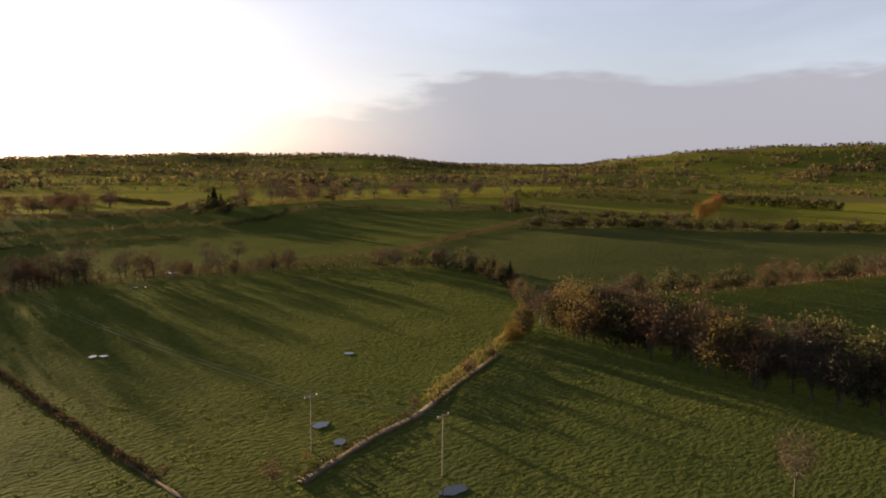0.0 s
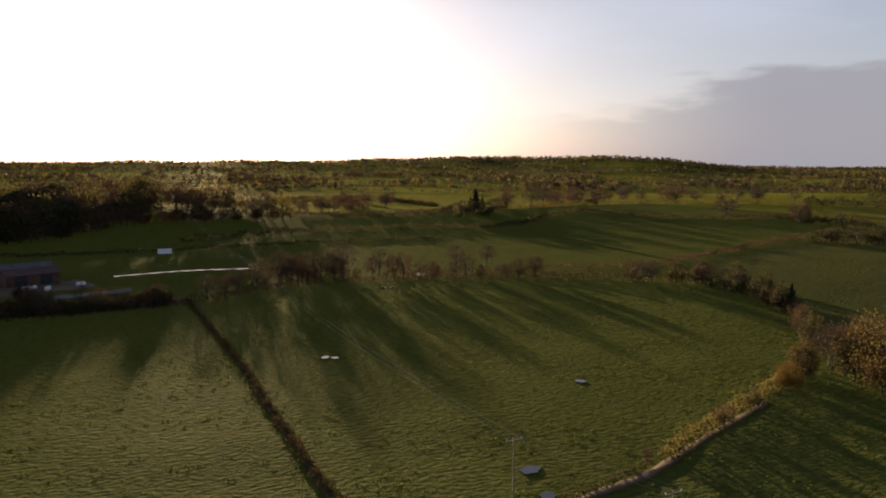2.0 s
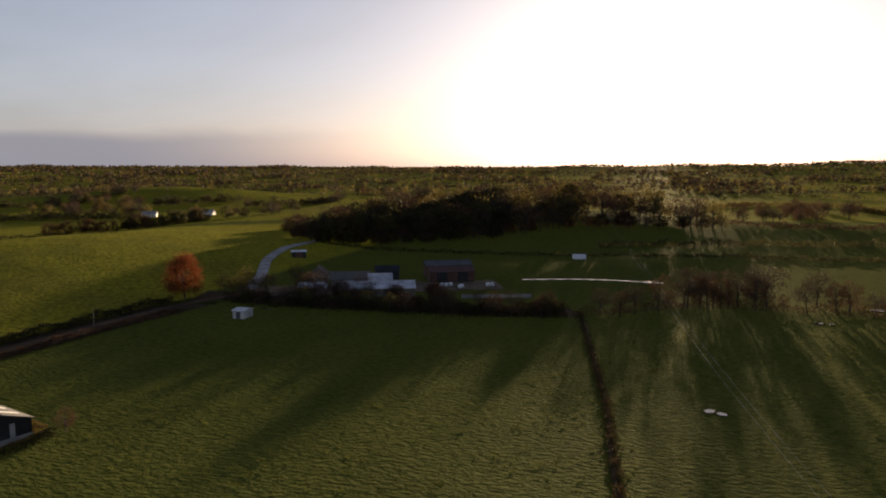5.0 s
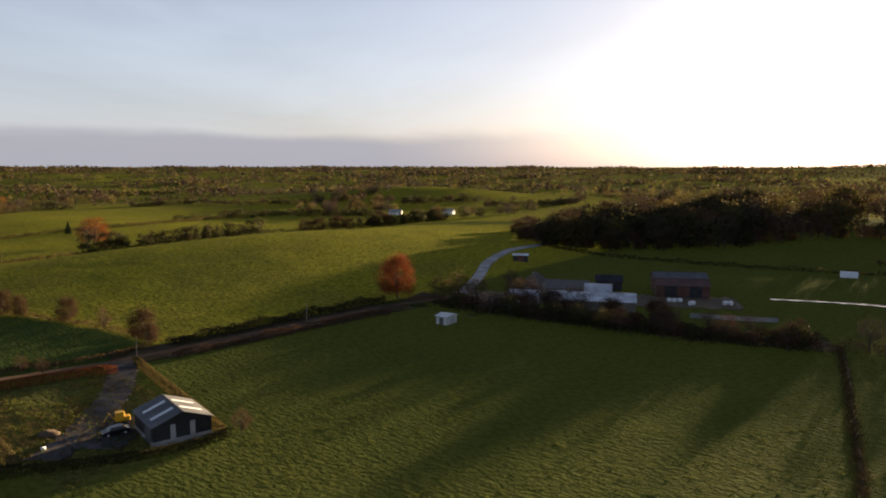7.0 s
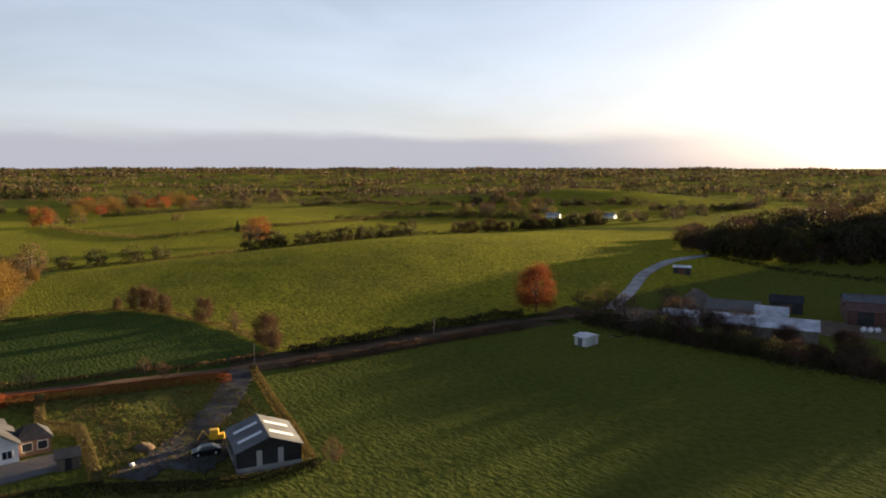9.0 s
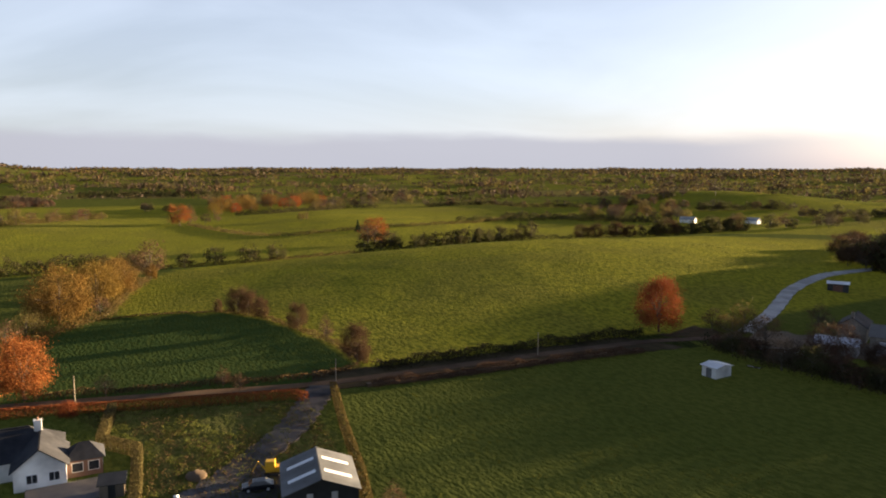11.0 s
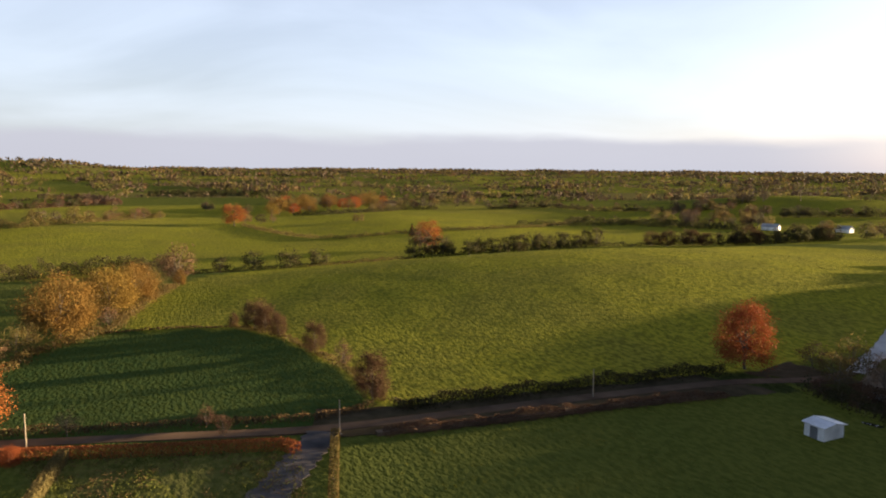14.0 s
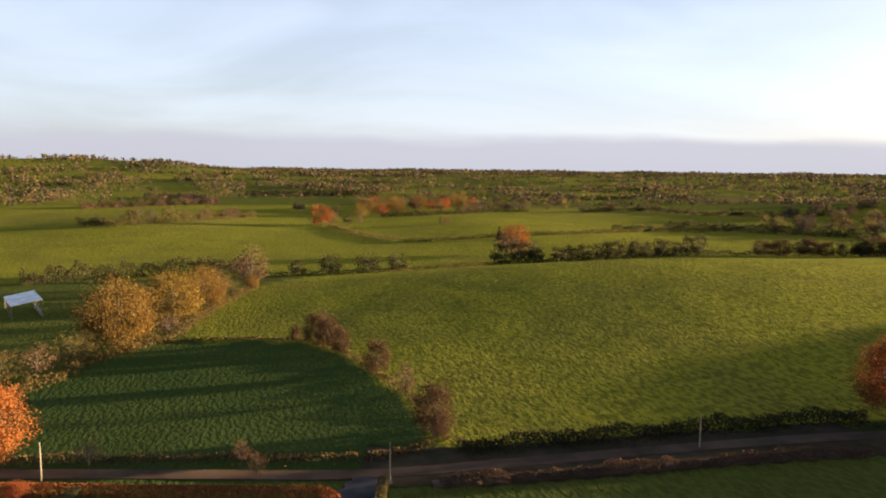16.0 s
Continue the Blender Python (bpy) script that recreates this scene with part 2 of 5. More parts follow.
def ground_material():
    m = bpy.data.materials.new("pasture_grass")
    m.use_nodes = True
    n, l = m.node_tree.nodes, m.node_tree.links
    b = n["Principled BSDF"]
    b.inputs["Roughness"].default_value, b.inputs["Specular IOR Level"].default_value = 0.95, 0.0
    b.inputs["Coat Weight"].default_value, b.inputs["Coat Roughness"].default_value, b.inputs["Coat IOR"].default_value = 0.06, 0.75, 1.33
    b.inputs["Coat Tint"].default_value = (1.0, 0.97, 0.85, 1)
    tc = n.new("ShaderNodeTexCoord")

    def nz(scale, detail, lo, hi, stretch=None):
        t, r = n.new("ShaderNodeTexNoise"), n.new("ShaderNodeMapRange")
        t.inputs["Scale"].default_value, t.inputs["Detail"].default_value = scale, detail
        src = tc.outputs["Object"]
        if stretch:
            q = n.new("ShaderNodeMapping")
            q.inputs["Scale"].default_value = stretch
            l.new(src, q.inputs["Vector"])
            src = q.outputs["Vector"]
        l.new(src, t.inputs["Vector"])
        r.inputs["From Min"].default_value, r.inputs["From Max"].default_value = lo, hi
        l.new(t.outputs["Fac"], r.inputs["Value"])
        return t.outputs["Fac"], r.outputs["Result"]

    def mixc(f, a, c):
        x = n.new("ShaderNodeMix")
        x.data_type = "RGBA"
        for s, v in (("Factor", f), ("A", a), ("B", c)):
            if isinstance(v, tuple):
                x.inputs[s].default_value = (*v, 1)
            else:
                l.new(v, x.inputs[s])
        return x.outputs["Result"]

    at = n.new("ShaderNodeAttribute")
    at.attribute_name = "tone"
    sep = n.new("ShaderNodeSeparateColor")
    l.new(at.outputs["Color"], sep.inputs["Color"])
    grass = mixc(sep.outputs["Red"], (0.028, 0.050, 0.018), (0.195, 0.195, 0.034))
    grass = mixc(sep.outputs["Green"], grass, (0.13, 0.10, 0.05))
    _, patch = nz(0.03, 4, 0.42, 0.62)
    _, fine = nz(0.7, 7, 0.42, 0.6, (0.8, 1.3, 1.0))
    fac = n.new("ShaderNodeMath")
    fac.operation = "MULTIPLY"
    lush = n.new("ShaderNodeMapRange")
    lush.inputs["To Min"].default_value, lush.inputs["To Max"].default_value = 0.08, 0.42
    l.new(sep.outputs["Red"], lush.inputs["Value"])
    l.new(lush.outputs["Result"], fac.inputs[1])
    l.new(patch, fac.inputs[0])
    grass = mixc(fac.outputs[0], grass, (0.12, 0.115, 0.034))
    fac2 = n.new("ShaderNodeMath")
    fac2.operation = "MULTIPLY"
    fac2.inputs[1].default_value = 0.6
    l.new(fine, fac2.inputs[0])
    grass = mixc(fac2.outputs[0], grass, (0.034, 0.046, 0.012))
    l.new(grass, b.inputs["Base Color"])
    lump, _ = nz(1.0, 7, 0, 1, (0.75, 1.25, 1.0))
    blade, _ = nz(3.0, 3, 0, 1)
    b1, b2 = n.new("ShaderNodeBump"), n.new("ShaderNodeBump")
    b1.inputs["Strength"].default_value, b1.inputs["Distance"].default_value = 1.0, 1.1
    b2.inputs["Strength"].default_value, b2.inputs["Distance"].default_value = 0.7, 0.15
    l.new(lump, b1.inputs["Height"])
    l.new(blade, b2.inputs["Height"])
    l.new(b1.outputs["Normal"], b2.inputs["Normal"])
    # upright blades turn the surface every way
    bl = n.new("ShaderNodeTexNoise")
    bl.inputs["Scale"].default_value, bl.inputs["Detail"].default_value = 3.6, 3
    l.new(tc.outputs["Object"], bl.inputs["Vector"])

    def vec(op, a, c):
        q = n.new("ShaderNodeVectorMath")
        q.operation = op
        for k, v in enumerate((a, c)):
            if isinstance(v, tuple):
                q.inputs[k].default_value = v
            elif v is not None:
                l.new(v, q.inputs[k])
        return q.outputs[0]

    shake = vec("MULTIPLY", vec("SUBTRACT", bl.outputs["Color"], (0.5, 0.5, 0.5)), (1.7, 1.7, 0.6))
    turned = vec("NORMALIZE", vec("ADD", b2.outputs["Normal"], shake), None)
    l.new(turned, b.inputs["Normal"])
    l.new(b1.outputs["Normal"], b.inputs["Coat Normal"])
    # light passes through the blades
    lit = n.new("ShaderNodeHueSaturation")
    lit.inputs["Saturation"].default_value, lit.inputs["Value"].default_value = 1.15, 1.25
    l.new(grass, lit.inputs["Color"])
    tr, ms = n.new("ShaderNodeBsdfTranslucent"), n.new("ShaderNodeMixShader")
    l.new(lit.outputs["Color"], tr.inputs["Color"])
    l.new(turned, tr.inputs["Normal"])
    ms.inputs["Fac"].default_value = 0.35
    l.new(b.outputs["BSDF"], ms.inputs[1])
    l.new(tr.outputs["BSDF"], ms.inputs[2])
    l.new(ms.outputs["Shader"], n["Material Output"].inputs["Surface"])
    return m


GROUND = ground_material()
rng = np.random.default_rng(7)


# ---------------------------------------------------------------- terrain
def sstep(v):
    v = np.clip(v, 0, 1)
    return v * v * (3 - 2 * v)


def bump2(x, y, cx, cy, a, s1, s2=None, ang=0.0):
    s2 = s2 or s1
    c, s = math.cos(radians(ang)), math.sin(radians(ang))
    u, v = (x - cx) * c + (y - cy) * s, -(x - cx) * s + (y - cy) * c
    return a * np.exp(-0.5 * ((u / s1) ** 2 + (v / s2) ** 2))


def az_bump(az, r, at, width, r0, dr, a):
    return a * np.exp(-0.5 * (((az - at) / width) ** 2 + ((r - r0) / dr) ** 2))


def height(x, y):
    x, y = np.asarray(x, float), np.asarray(y, float)
    dx, dy = x - 10, y - 60
    r, az = np.hypot(dx, dy), np.degrees(np.arctan2(dx, dy))
    q = bump2(x, y, -230, 290, 13.2, 70, 112) - 3.4
    z = 0.5 * (q + np.sqrt(q * q + 3.0)) - 0.16
    z = z - 4.5 * sstep((-x - 285) / 90) * (1 - sstep((r - 1500) / 1500))
    z = z + bump2(x, y, 330, 480, 8, 90, 120) + bump2(x, y, 270, 215, 4, 70)
    z = z + bump2(x, y, -50, 525, 14, 95, 62) + bump2(x, y, -600, 850, 19, 120, 90, 30)
    z = z + bump2(x, y, 200, 540, 5, 60) + bump2(x, y, 700, 650, 12, 160, 120)
    z = z + bump2(x, y, -640, 60, 5, 90, 60) + bump2(x, y, -560, 330, 4, 120, 60)
    far = sstep((r - 900) / 3600)
    z = z + 31 * far + far * 5 * np.sin(az * 0.9) * np.cos(r / 260.0 + az * 0.2)
    z = z + az_bump(az, r, 33, 5, 3000, 500, 46) + az_bump(az, r, 22, 6, 3300, 400, 34) + az_bump(az, r, 8, 12, 3500, 500, 22)
    z = z + az_bump(az, r, 68, 6, 3000, 450, 78) + az_bump(az, r, 58, 5, 2900, 400, 50) + az_bump(az, r, 80, 7, 3100, 450, 70)
    z = z + az_bump(az, r, 52, 6, 1700, 260, 14) + az_bump(az, r, -103, 7, 2600, 380, 46) + az_bump(az, r, -94, 4, 2600, 300, 22)
    return z


def hz(x, y):
    return float(height(x, y))


# field cells for the country farther out
cells = []
for i in range(-20, 21):
    for j in range(-20, 21):
        cells.append((i * 250 + rng.uniform(-95, 95), j * 195 + 170 + rng.uniform(-75, 75)))
cells = np.array(cells)
cell_tone = rng.uniform(0.25, 1.0, len(cells))
cell_dry = (rng.uniform(0, 1, len(cells)) > 0.82) * rng.uniform(0.3, 0.8, len(cells))


def cell_of(x, y):
    x, y = np.atleast_1d(x), np.atleast_1d(y)
    best, edge = np.empty(len(x), int), np.empty(len(x))
    for s in range(0, len(x), 4000):
        d = np.hypot(x[s:s + 4000, None] - cells[None, :, 0], y[s:s + 4000, None] - cells[None, :, 1])
        two = np.argpartition(d, 1, axis=1)[:, :2]
        d1, d2 = np.take_along_axis(d, two[:, :1], 1)[:, 0], np.take_along_axis(d, two[:, 1:], 1)[:, 0]
        best[s:s + 4000], edge[s:s + 4000] = two[:, 0], d2 - d1
    return best, edge


def inside(x, y, poly):
    hit = np.zeros(np.shape(x), bool)
    for (x0, y0), (x1, y1) in zip(poly, poly[1:] + poly[:1]):
        hit ^= ((y0 > y) != (y1 > y)) & (x < (x1 - x0) * (y - y0) / (y1 - y0 + 1e-9) + x0)
    return hit


def raw_mesh(name, v, f, mat=None, smooth=False):
    v, f = np.asarray(v, np.float32), np.asarray(f, np.int32)
    me = bpy.data.meshes.new(name)
    k = f.shape[1]
    me.vertices.add(len(v))
    me.vertices.foreach_set("co", v.ravel())
    me.loops.add(f.size)
    me.loops.foreach_set("vertex_index", f.ravel())
    me.polygons.add(len(f))
    me.polygons.foreach_set("loop_start", np.arange(0, f.size, k, dtype=np.int32))
    me.polygons.foreach_set("use_smooth", np.full(len(f), smooth))
    me.update(calc_edges=True)
    if mat:
        me.materials.append(mat)
    return me


NEARZONE = [(-330, 20), (-330, 470), (-180, 600), (120, 640), (430, 640), (520, 330), (520, 60), (330, -60), (-60, -120), (-250, -60)]
TRIANGLE_FIELD = [(-131, 85), (-122, 140), (-130, 151), (-150, 151), (-166, 148), (-183, 143.5), (-198, 134), (-204, 123), (-207, 110), (-194, 89), (-170, 76)]
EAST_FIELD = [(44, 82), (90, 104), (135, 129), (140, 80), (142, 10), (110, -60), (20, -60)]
TILLED_FIELD = [(152, 144), (182, 200), (184, 240), (235, 280), (308, 303), (386, 285), (440, 238), (520, 165), (470, 80), (313, 106), (234, 122)]
GARDEN = [(-128, 92), (-113, 133), (-70, 126), (-66, 100), (-106, 102)]


def build_ground():
    n = 330
    u = np.linspace(-1, 1, n)
    w = np.sinh(u * 4.6) / np.sinh(4.6) * 4850
    gx, gy = np.meshgrid(w - 30, w + 170, indexing="ij")
    x, y = gx.ravel(), gy.ravel()
    z = height(x, y)
    near = np.hypot(x, y - 150) < 500
    z = z + near * 0.22 * np.array([noise.noise((a * 0.06, b * 0.06, 0)) for a, b in zip(x, y)])
    i, j = np.meshgrid(np.arange(n - 1), np.arange(n - 1), indexing="ij")
    a = (i * n + j).ravel()
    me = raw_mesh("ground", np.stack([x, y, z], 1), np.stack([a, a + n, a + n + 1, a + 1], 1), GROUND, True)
    c, _ = cell_of(x, y)
    tone, dry = cell_tone[c].copy(), cell_dry[c].copy()
    # middle-distance fields: tone lifted to paint in their sunlit brightness
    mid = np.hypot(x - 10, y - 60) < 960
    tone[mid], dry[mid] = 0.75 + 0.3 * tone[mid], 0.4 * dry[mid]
    # near pasture: low tone deepens its shadows through the grass colour
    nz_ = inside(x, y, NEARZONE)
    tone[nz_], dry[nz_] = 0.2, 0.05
    # east field: shade painted into the grass tone, not cast by the sun
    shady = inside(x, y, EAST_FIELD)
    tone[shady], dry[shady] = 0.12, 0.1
    tilled = inside(x, y, TILLED_FIELD)
    tone[tilled], dry[tilled] = 0.05, 0.25
    # small field: deep green sward, with the hill's shade painted in as well
    tri = inside(x, y, TRIANGLE_FIELD)
    tone[tri], dry[tri] = 0.0, 0.0
    gar = inside(x, y, GARDEN)
    tone[gar], dry[gar] = 0.15, 0.3
    # hill field: brightest tone, sunlight on the slope put into the colour
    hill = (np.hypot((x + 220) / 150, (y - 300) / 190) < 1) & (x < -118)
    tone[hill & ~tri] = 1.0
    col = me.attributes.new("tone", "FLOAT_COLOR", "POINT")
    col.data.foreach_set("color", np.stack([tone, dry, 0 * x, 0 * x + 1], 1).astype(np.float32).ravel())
    ob = new("ground", me)
    return tagged(ob, "rolling green pasture fields under low sun", "ground", kind="structure")


build_ground()


# ---------------------------------------------------------------- mesh helpers
def empty(name, x, y, z, rz=0.0, s=1.0):
    ob = new(name)
    ob.matrix_basis = pose(x, y, z, 0, 0, rz) @ Matrix.Diagonal((s, s, s, 1))
    return ob


def part(name, data, mat=None, parent=None, label="", smooth=False):
    if isinstance(data, bmesh.types.BMesh):
        me = bpy.data.meshes.new(name)
        bmesh.ops.recalc_face_normals(data, faces=data.faces)
        data.to_mesh(me)
        data.free()
        data = me
        if smooth:
            data.polygons.foreach_set("use_smooth", np.full(len(data.polygons), True))
    if mat and not data.materials:
        data.materials.append(mat)
    ob = new(name, data)
    if parent:
        ob.parent = parent
    if label:
        ob["label"] = label
    return ob


def box(bm, x0, x1, y0, y1, z0, z1, bevel=0.0):
    vs = [bm.verts.new(p) for p in ((x0, y0, z0), (x1, y0, z0), (x1, y1, z0), (x0, y1, z0), (x0, y0, z1), (x1, y0, z1), (x1, y1, z1), (x0, y1, z1))]
    fs = [bm.faces.new([vs[i] for i in q]) for q in ((0, 3, 2, 1), (4, 5, 6, 7), (0, 1, 5, 4), (1, 2, 6, 5), (2, 3, 7, 6), (3, 0, 4, 7))]
    if bevel:
        bmesh.ops.bevel(bm, geom=list({e for f in fs for e in f.edges}), offset=bevel, segments=1, affect="EDGES")
    return bm


def boxes(*dims, bevel=0.0):
    bm = bmesh.new()
    for d in dims:
        box(bm, *d, bevel=bevel)
    return bm


def solid(points, faces):
    bm = bmesh.new()
    vs = [bm.verts.new(p) for p in points]
    for f in faces:
        bm.faces.new([vs[i] for i in f])
    return bm


def slab(p0, p1, p2, p3, t):
    """A thick four-cornered sheet; the thickness goes down its normal."""
    p = [Vector(q) for q in (p0, p1, p2, p3)]
    nrm = (p[1] - p[0]).cross(p[2] - p[0]).normalized() * t
    q = p + [v - nrm for v in p]
    return solid(q, ((0, 1, 2, 3), (7, 6, 5, 4), (0, 4, 5, 1), (1, 5, 6, 2), (2, 6, 7, 3), (3, 7, 4, 0)))


def tube(points, radii, sides=6):
    """Vertices and quads of a tapered tube along points."""
    pts = np.asarray(points, float)
    d = np.gradient(pts, axis=0)
    d /= np.linalg.norm(d, axis=1)[:, None] + 1e-9
    ref = np.where(np.abs(d[:, 2:]) > 0.9, np.array([[1.0, 0, 0]]), np.array([[0, 0, 1.0]]))
    a = np.cross(d, ref)
    a /= np.linalg.norm(a, axis=1)[:, None] + 1e-9
    b = np.cross(d, a)
    th = np.linspace(0, 2 * np.pi, sides, endpoint=False)
    r = np.asarray(radii, float)[:, None, None]
    v = pts[:, None] + r * (np.cos(th)[None, :, None] * a[:, None] + np.sin(th)[None, :, None] * b[:, None])
    f = []
    for i in range(len(pts) - 1):
        for k in range(sides):
            k2 = (k + 1) % sides
            f.append((i * sides + k, i * sides + k2, (i + 1) * sides + k2, (i + 1) * sides + k))
    return v.reshape(-1, 3), np.array(f)


def join_tubes(tubes):
    vs, fs, o = [], [], 0
    for v, f in tubes:
        vs.append(v)
        fs.append(f + o)
        o += len(v)
    return np.concatenate(vs), np.concatenate(fs)


def leaves(centres, size, r, thin=1.0, up=0.0):
    """Random small leaf or twig blades (one bent pair of triangles each) at the centres."""
    n = len(centres)
    a = r.normal(size=(n, 3))
    a[:, 2] += up
    a /= np.linalg.norm(a, axis=1)[:, None]
    b = np.cross(a, r.normal(size=(n, 3)))
    b /= np.linalg.norm(b, axis=1)[:, None] + 1e-9
    s = size * r.uniform(0.6, 1.4, n)[:, None]
    v = np.stack([centres - a * s * 0.5, centres + b * s * 0.35 * thin, centres + a * s * 0.5, centres - b * s * 0.35 * thin], 1)
    return v.reshape(-1, 3), np.arange(4 * n).reshape(n, 4)


# ---------------------------------------------------------------- tree kinds (unit: metres, base at the origin)
def tree_kind(seed, h, w, mat, n_leaf, size, thin=1.0, trunk_h=0.25, clumps=34, squash=0.8, twig=False, low=0.0):
    """Trunk with limbs and a crown of leaf clumps, as two meshes."""
    r = np.random.default_rng(seed)
    tubes = []
    lean = r.normal(0, 0.03, 2) * h
    top = np.array([lean[0], lean[1], h * 0.8])
    mid = np.array([lean[0] * 0.3, lean[1] * 0.3, h * trunk_h])
    tubes.append(tube([(0, 0, -0.3), (0, 0, h * 0.05), mid, (mid + top) / 2, top], [h * 0.03, h * 0.022, h * 0.018, h * 0.011, h * 0.003], 7))
    zc = h * (trunk_h + 1) / 2 * (1 - low)
    rad = np.array([w / 2, w / 2, h - zc])
    ends = []
    for k in range(clumps):
        th, ph = r.uniform(0, 2 * np.pi), np.arccos(r.uniform(-0.75, 1))
        q = r.uniform(0.55, 1.0) ** 0.6
        wob = 1 + 0.22 * math.sin(3 * th + seed) * math.sin(2 * ph + seed * 2)
        p = np.array([math.cos(th) * math.sin(ph), math.sin(th) * math.sin(ph), math.cos(ph)]) * rad * q * wob
        p[2] = p[2] * (squash if p[2] < 0 else 1) + zc
        p[2] = max(p[2], 0.3)
        p[:2] += lean * 0.5
        ends.append(p)
        if k < 16:
            base = mid + (top - mid) * r.uniform(0, 0.6)
            m1 = base + (p - base) * 0.5 + np.array([0, 0, 0.04 * h])
            tubes.append(tube([base, m1, p], [h * 0.009, h * 0.006, h * 0.0015], 5))
    ends = np.array(ends)
    pick = r.integers(0, len(ends), n_leaf)
    spread = w * 0.10
    c = ends[pick] + r.normal(0, 1, (n_leaf, 3)) * spread * np.array([1, 1, 0.75])
    if twig:
        v, f = leaves(c, size, r, thin, 0.8)
    else:
        v, f = leaves(c, size, r, thin)
    v[:, 2] = np.maximum(v[:, 2], 0.05)
    tv, tf = join_tubes(tubes)
    return raw_mesh("trunk", tv, tf, BARK, True), raw_mesh("crown", v, f, mat)


def conifer_kind(seed, h, w):
    r = np.random.default_rng(seed)
    n = 1500
    t = r.uniform(0, 1, n) ** 0.6
    rad = w / 2 * t * r.uniform(0.35, 1.05, n) * (1 + 0.2 * np.sin(t * 40))
    th = r.uniform(0, 2 * np.pi, n)
    c = np.stack([np.cos(th) * rad, np.sin(th) * rad, h * (1 - t * 0.95)], 1)
    v, f = leaves(c, h * 0.06, r, 0.9)
    tv, tf = tube([(0, 0, -0.3), (0, 0, h * 0.5), (0, 0, h * 0.95)], [h * 0.025, h * 0.015, h * 0.003], 6)
    return raw_mesh("trunk", tv, tf, BARK, True), raw_mesh("crown", v, f, CONIF)


KINDS = {
    "bare": [tree_kind(11 + k, 10, 7.5, TWIG, 1550, 0.8, 0.15, 0.2, 60, twig=True) for k in range(4)],
    "russet": [tree_kind(21 + k, 10, 7.0, TWIGRED, 1550, 0.72, 0.2, 0.1, 56, twig=True, low=0.06) for k in range(3)],
    "gold": [tree_kind(31 + k, 12, 12, GOLD, 26000, 0.25, 0.9, 0.08, 90, low=0.14) for k in range(3)],
    "orange": [tree_kind(41 + k, 12, 9.0, ORANGE, 17000, 0.25, 0.9, 0.06, 120, low=0.12) for k in range(2)],
    "dark": [tree_kind(51 + k, 6, 5.0, DARKLEAF, 1450, 0.36, 0.8, 0.05, 60, low=0.12) for k in range(4)],
    "olive": [tree_kind(61 + k, 7, 6.0, OLIVE, 2200, 0.32, 0.6, 0.06, 60, low=0.1) for k in range(3)],
    "bush": [tree_kind(81 + k, 7, 6.4, BROWNLEAF, 9000, 0.24, 0.7, 0.05, 80, low=0.14) for k in range(3)],
    "conifer": [conifer_kind(71 + k, 12, 5.5) for k in range(2)],
}
# lighter forms of the same kinds for trees that stand far off
KINDS_FAR = {
    "bare": [tree_kind(111 + k, 10, 7.5, TWIG, 1000, 0.9, 0.2, 0.15, 50, twig=True) for k in range(3)],
    "russet": [tree_kind(121 + k, 10, 7.0, TWIGRED, 1000, 0.85, 0.24, 0.1, 46, twig=True, low=0.06) for k in range(3)],
    "gold": [tree_kind(131 + k, 12, 12, GOLD, 3600, 0.46, 0.9, 0.08, 70, low=0.14) for k in range(2)],
    "orange": [tree_kind(141 + k, 12, 9.5, ORANGE, 3600, 0.42, 0.9, 0.06, 70, low=0.12) for k in range(2)],
    "dark": [tree_kind(151 + k, 6, 5.0, DARKLEAF, 950, 0.42, 0.9, 0.05, 46, low=0.12) for k in range(3)],
    "olive": [tree_kind(161 + k, 7, 6.0, OLIVE, 950, 0.46, 0.8, 0.06, 46, low=0.1) for k in range(3)],
    "bush": KINDS["bush"],
    "conifer": KINDS["conifer"],
}
NATIVE = {"bush": 7, "bare": 10, "russet": 10, "gold": 12, "orange": 12, "dark": 6, "olive": 7, "conifer": 12}
TREE_NAME = {"bush": "thorn_bush", "bare": "bare_tree", "russet": "russet_tree", "gold": "oak_tree", "orange": "beech_tree", "dark": "hawthorn_bush", "olive": "shrub", "conifer": "conifer_tree"}
TREE_LABEL = {
    "bush": "dense brown thorn bush with withered leaves",
    "bare": "bare grey-brown winter tree with fine twigs in the hedgerow",
    "russet": "leafless russet-brown bushy tree in the hedgerow",
    "gold": "broad oak tree with golden-brown autumn leaves",
    "orange": "rounded beech tree with bright orange autumn leaves",
    "dark": "dark green hawthorn bush standing on a field boundary",
    "olive": "olive-brown shrub with thinning autumn leaves",
    "conifer": "dark green pointed conifer tree",
}
trng = random.Random(5)


def plant(kind, x, y, h, wide=1.0, group="hedgerow trees", label=""):
    trunk, crown = trng.choice((KINDS if math.hypot(x, y - 120) < 300 else KINDS_FAR)[kind])
    ob = empty(TREE_NAME[kind], x, y, hz(x, y) - 0.1, trng.uniform(0, 360))
    s = h / NATIVE[kind]
    ob.matrix_basis = ob.matrix_basis @ Matrix.Diagonal((s * wide, s * wide, s, 1))
    tagged(ob, label or TREE_LABEL[kind], "bush" if kind in ("dark", "olive", "bush") else "tree", group)
    part("trunk", trunk, None, ob)
    part("crown", crown, None, ob)
    return ob


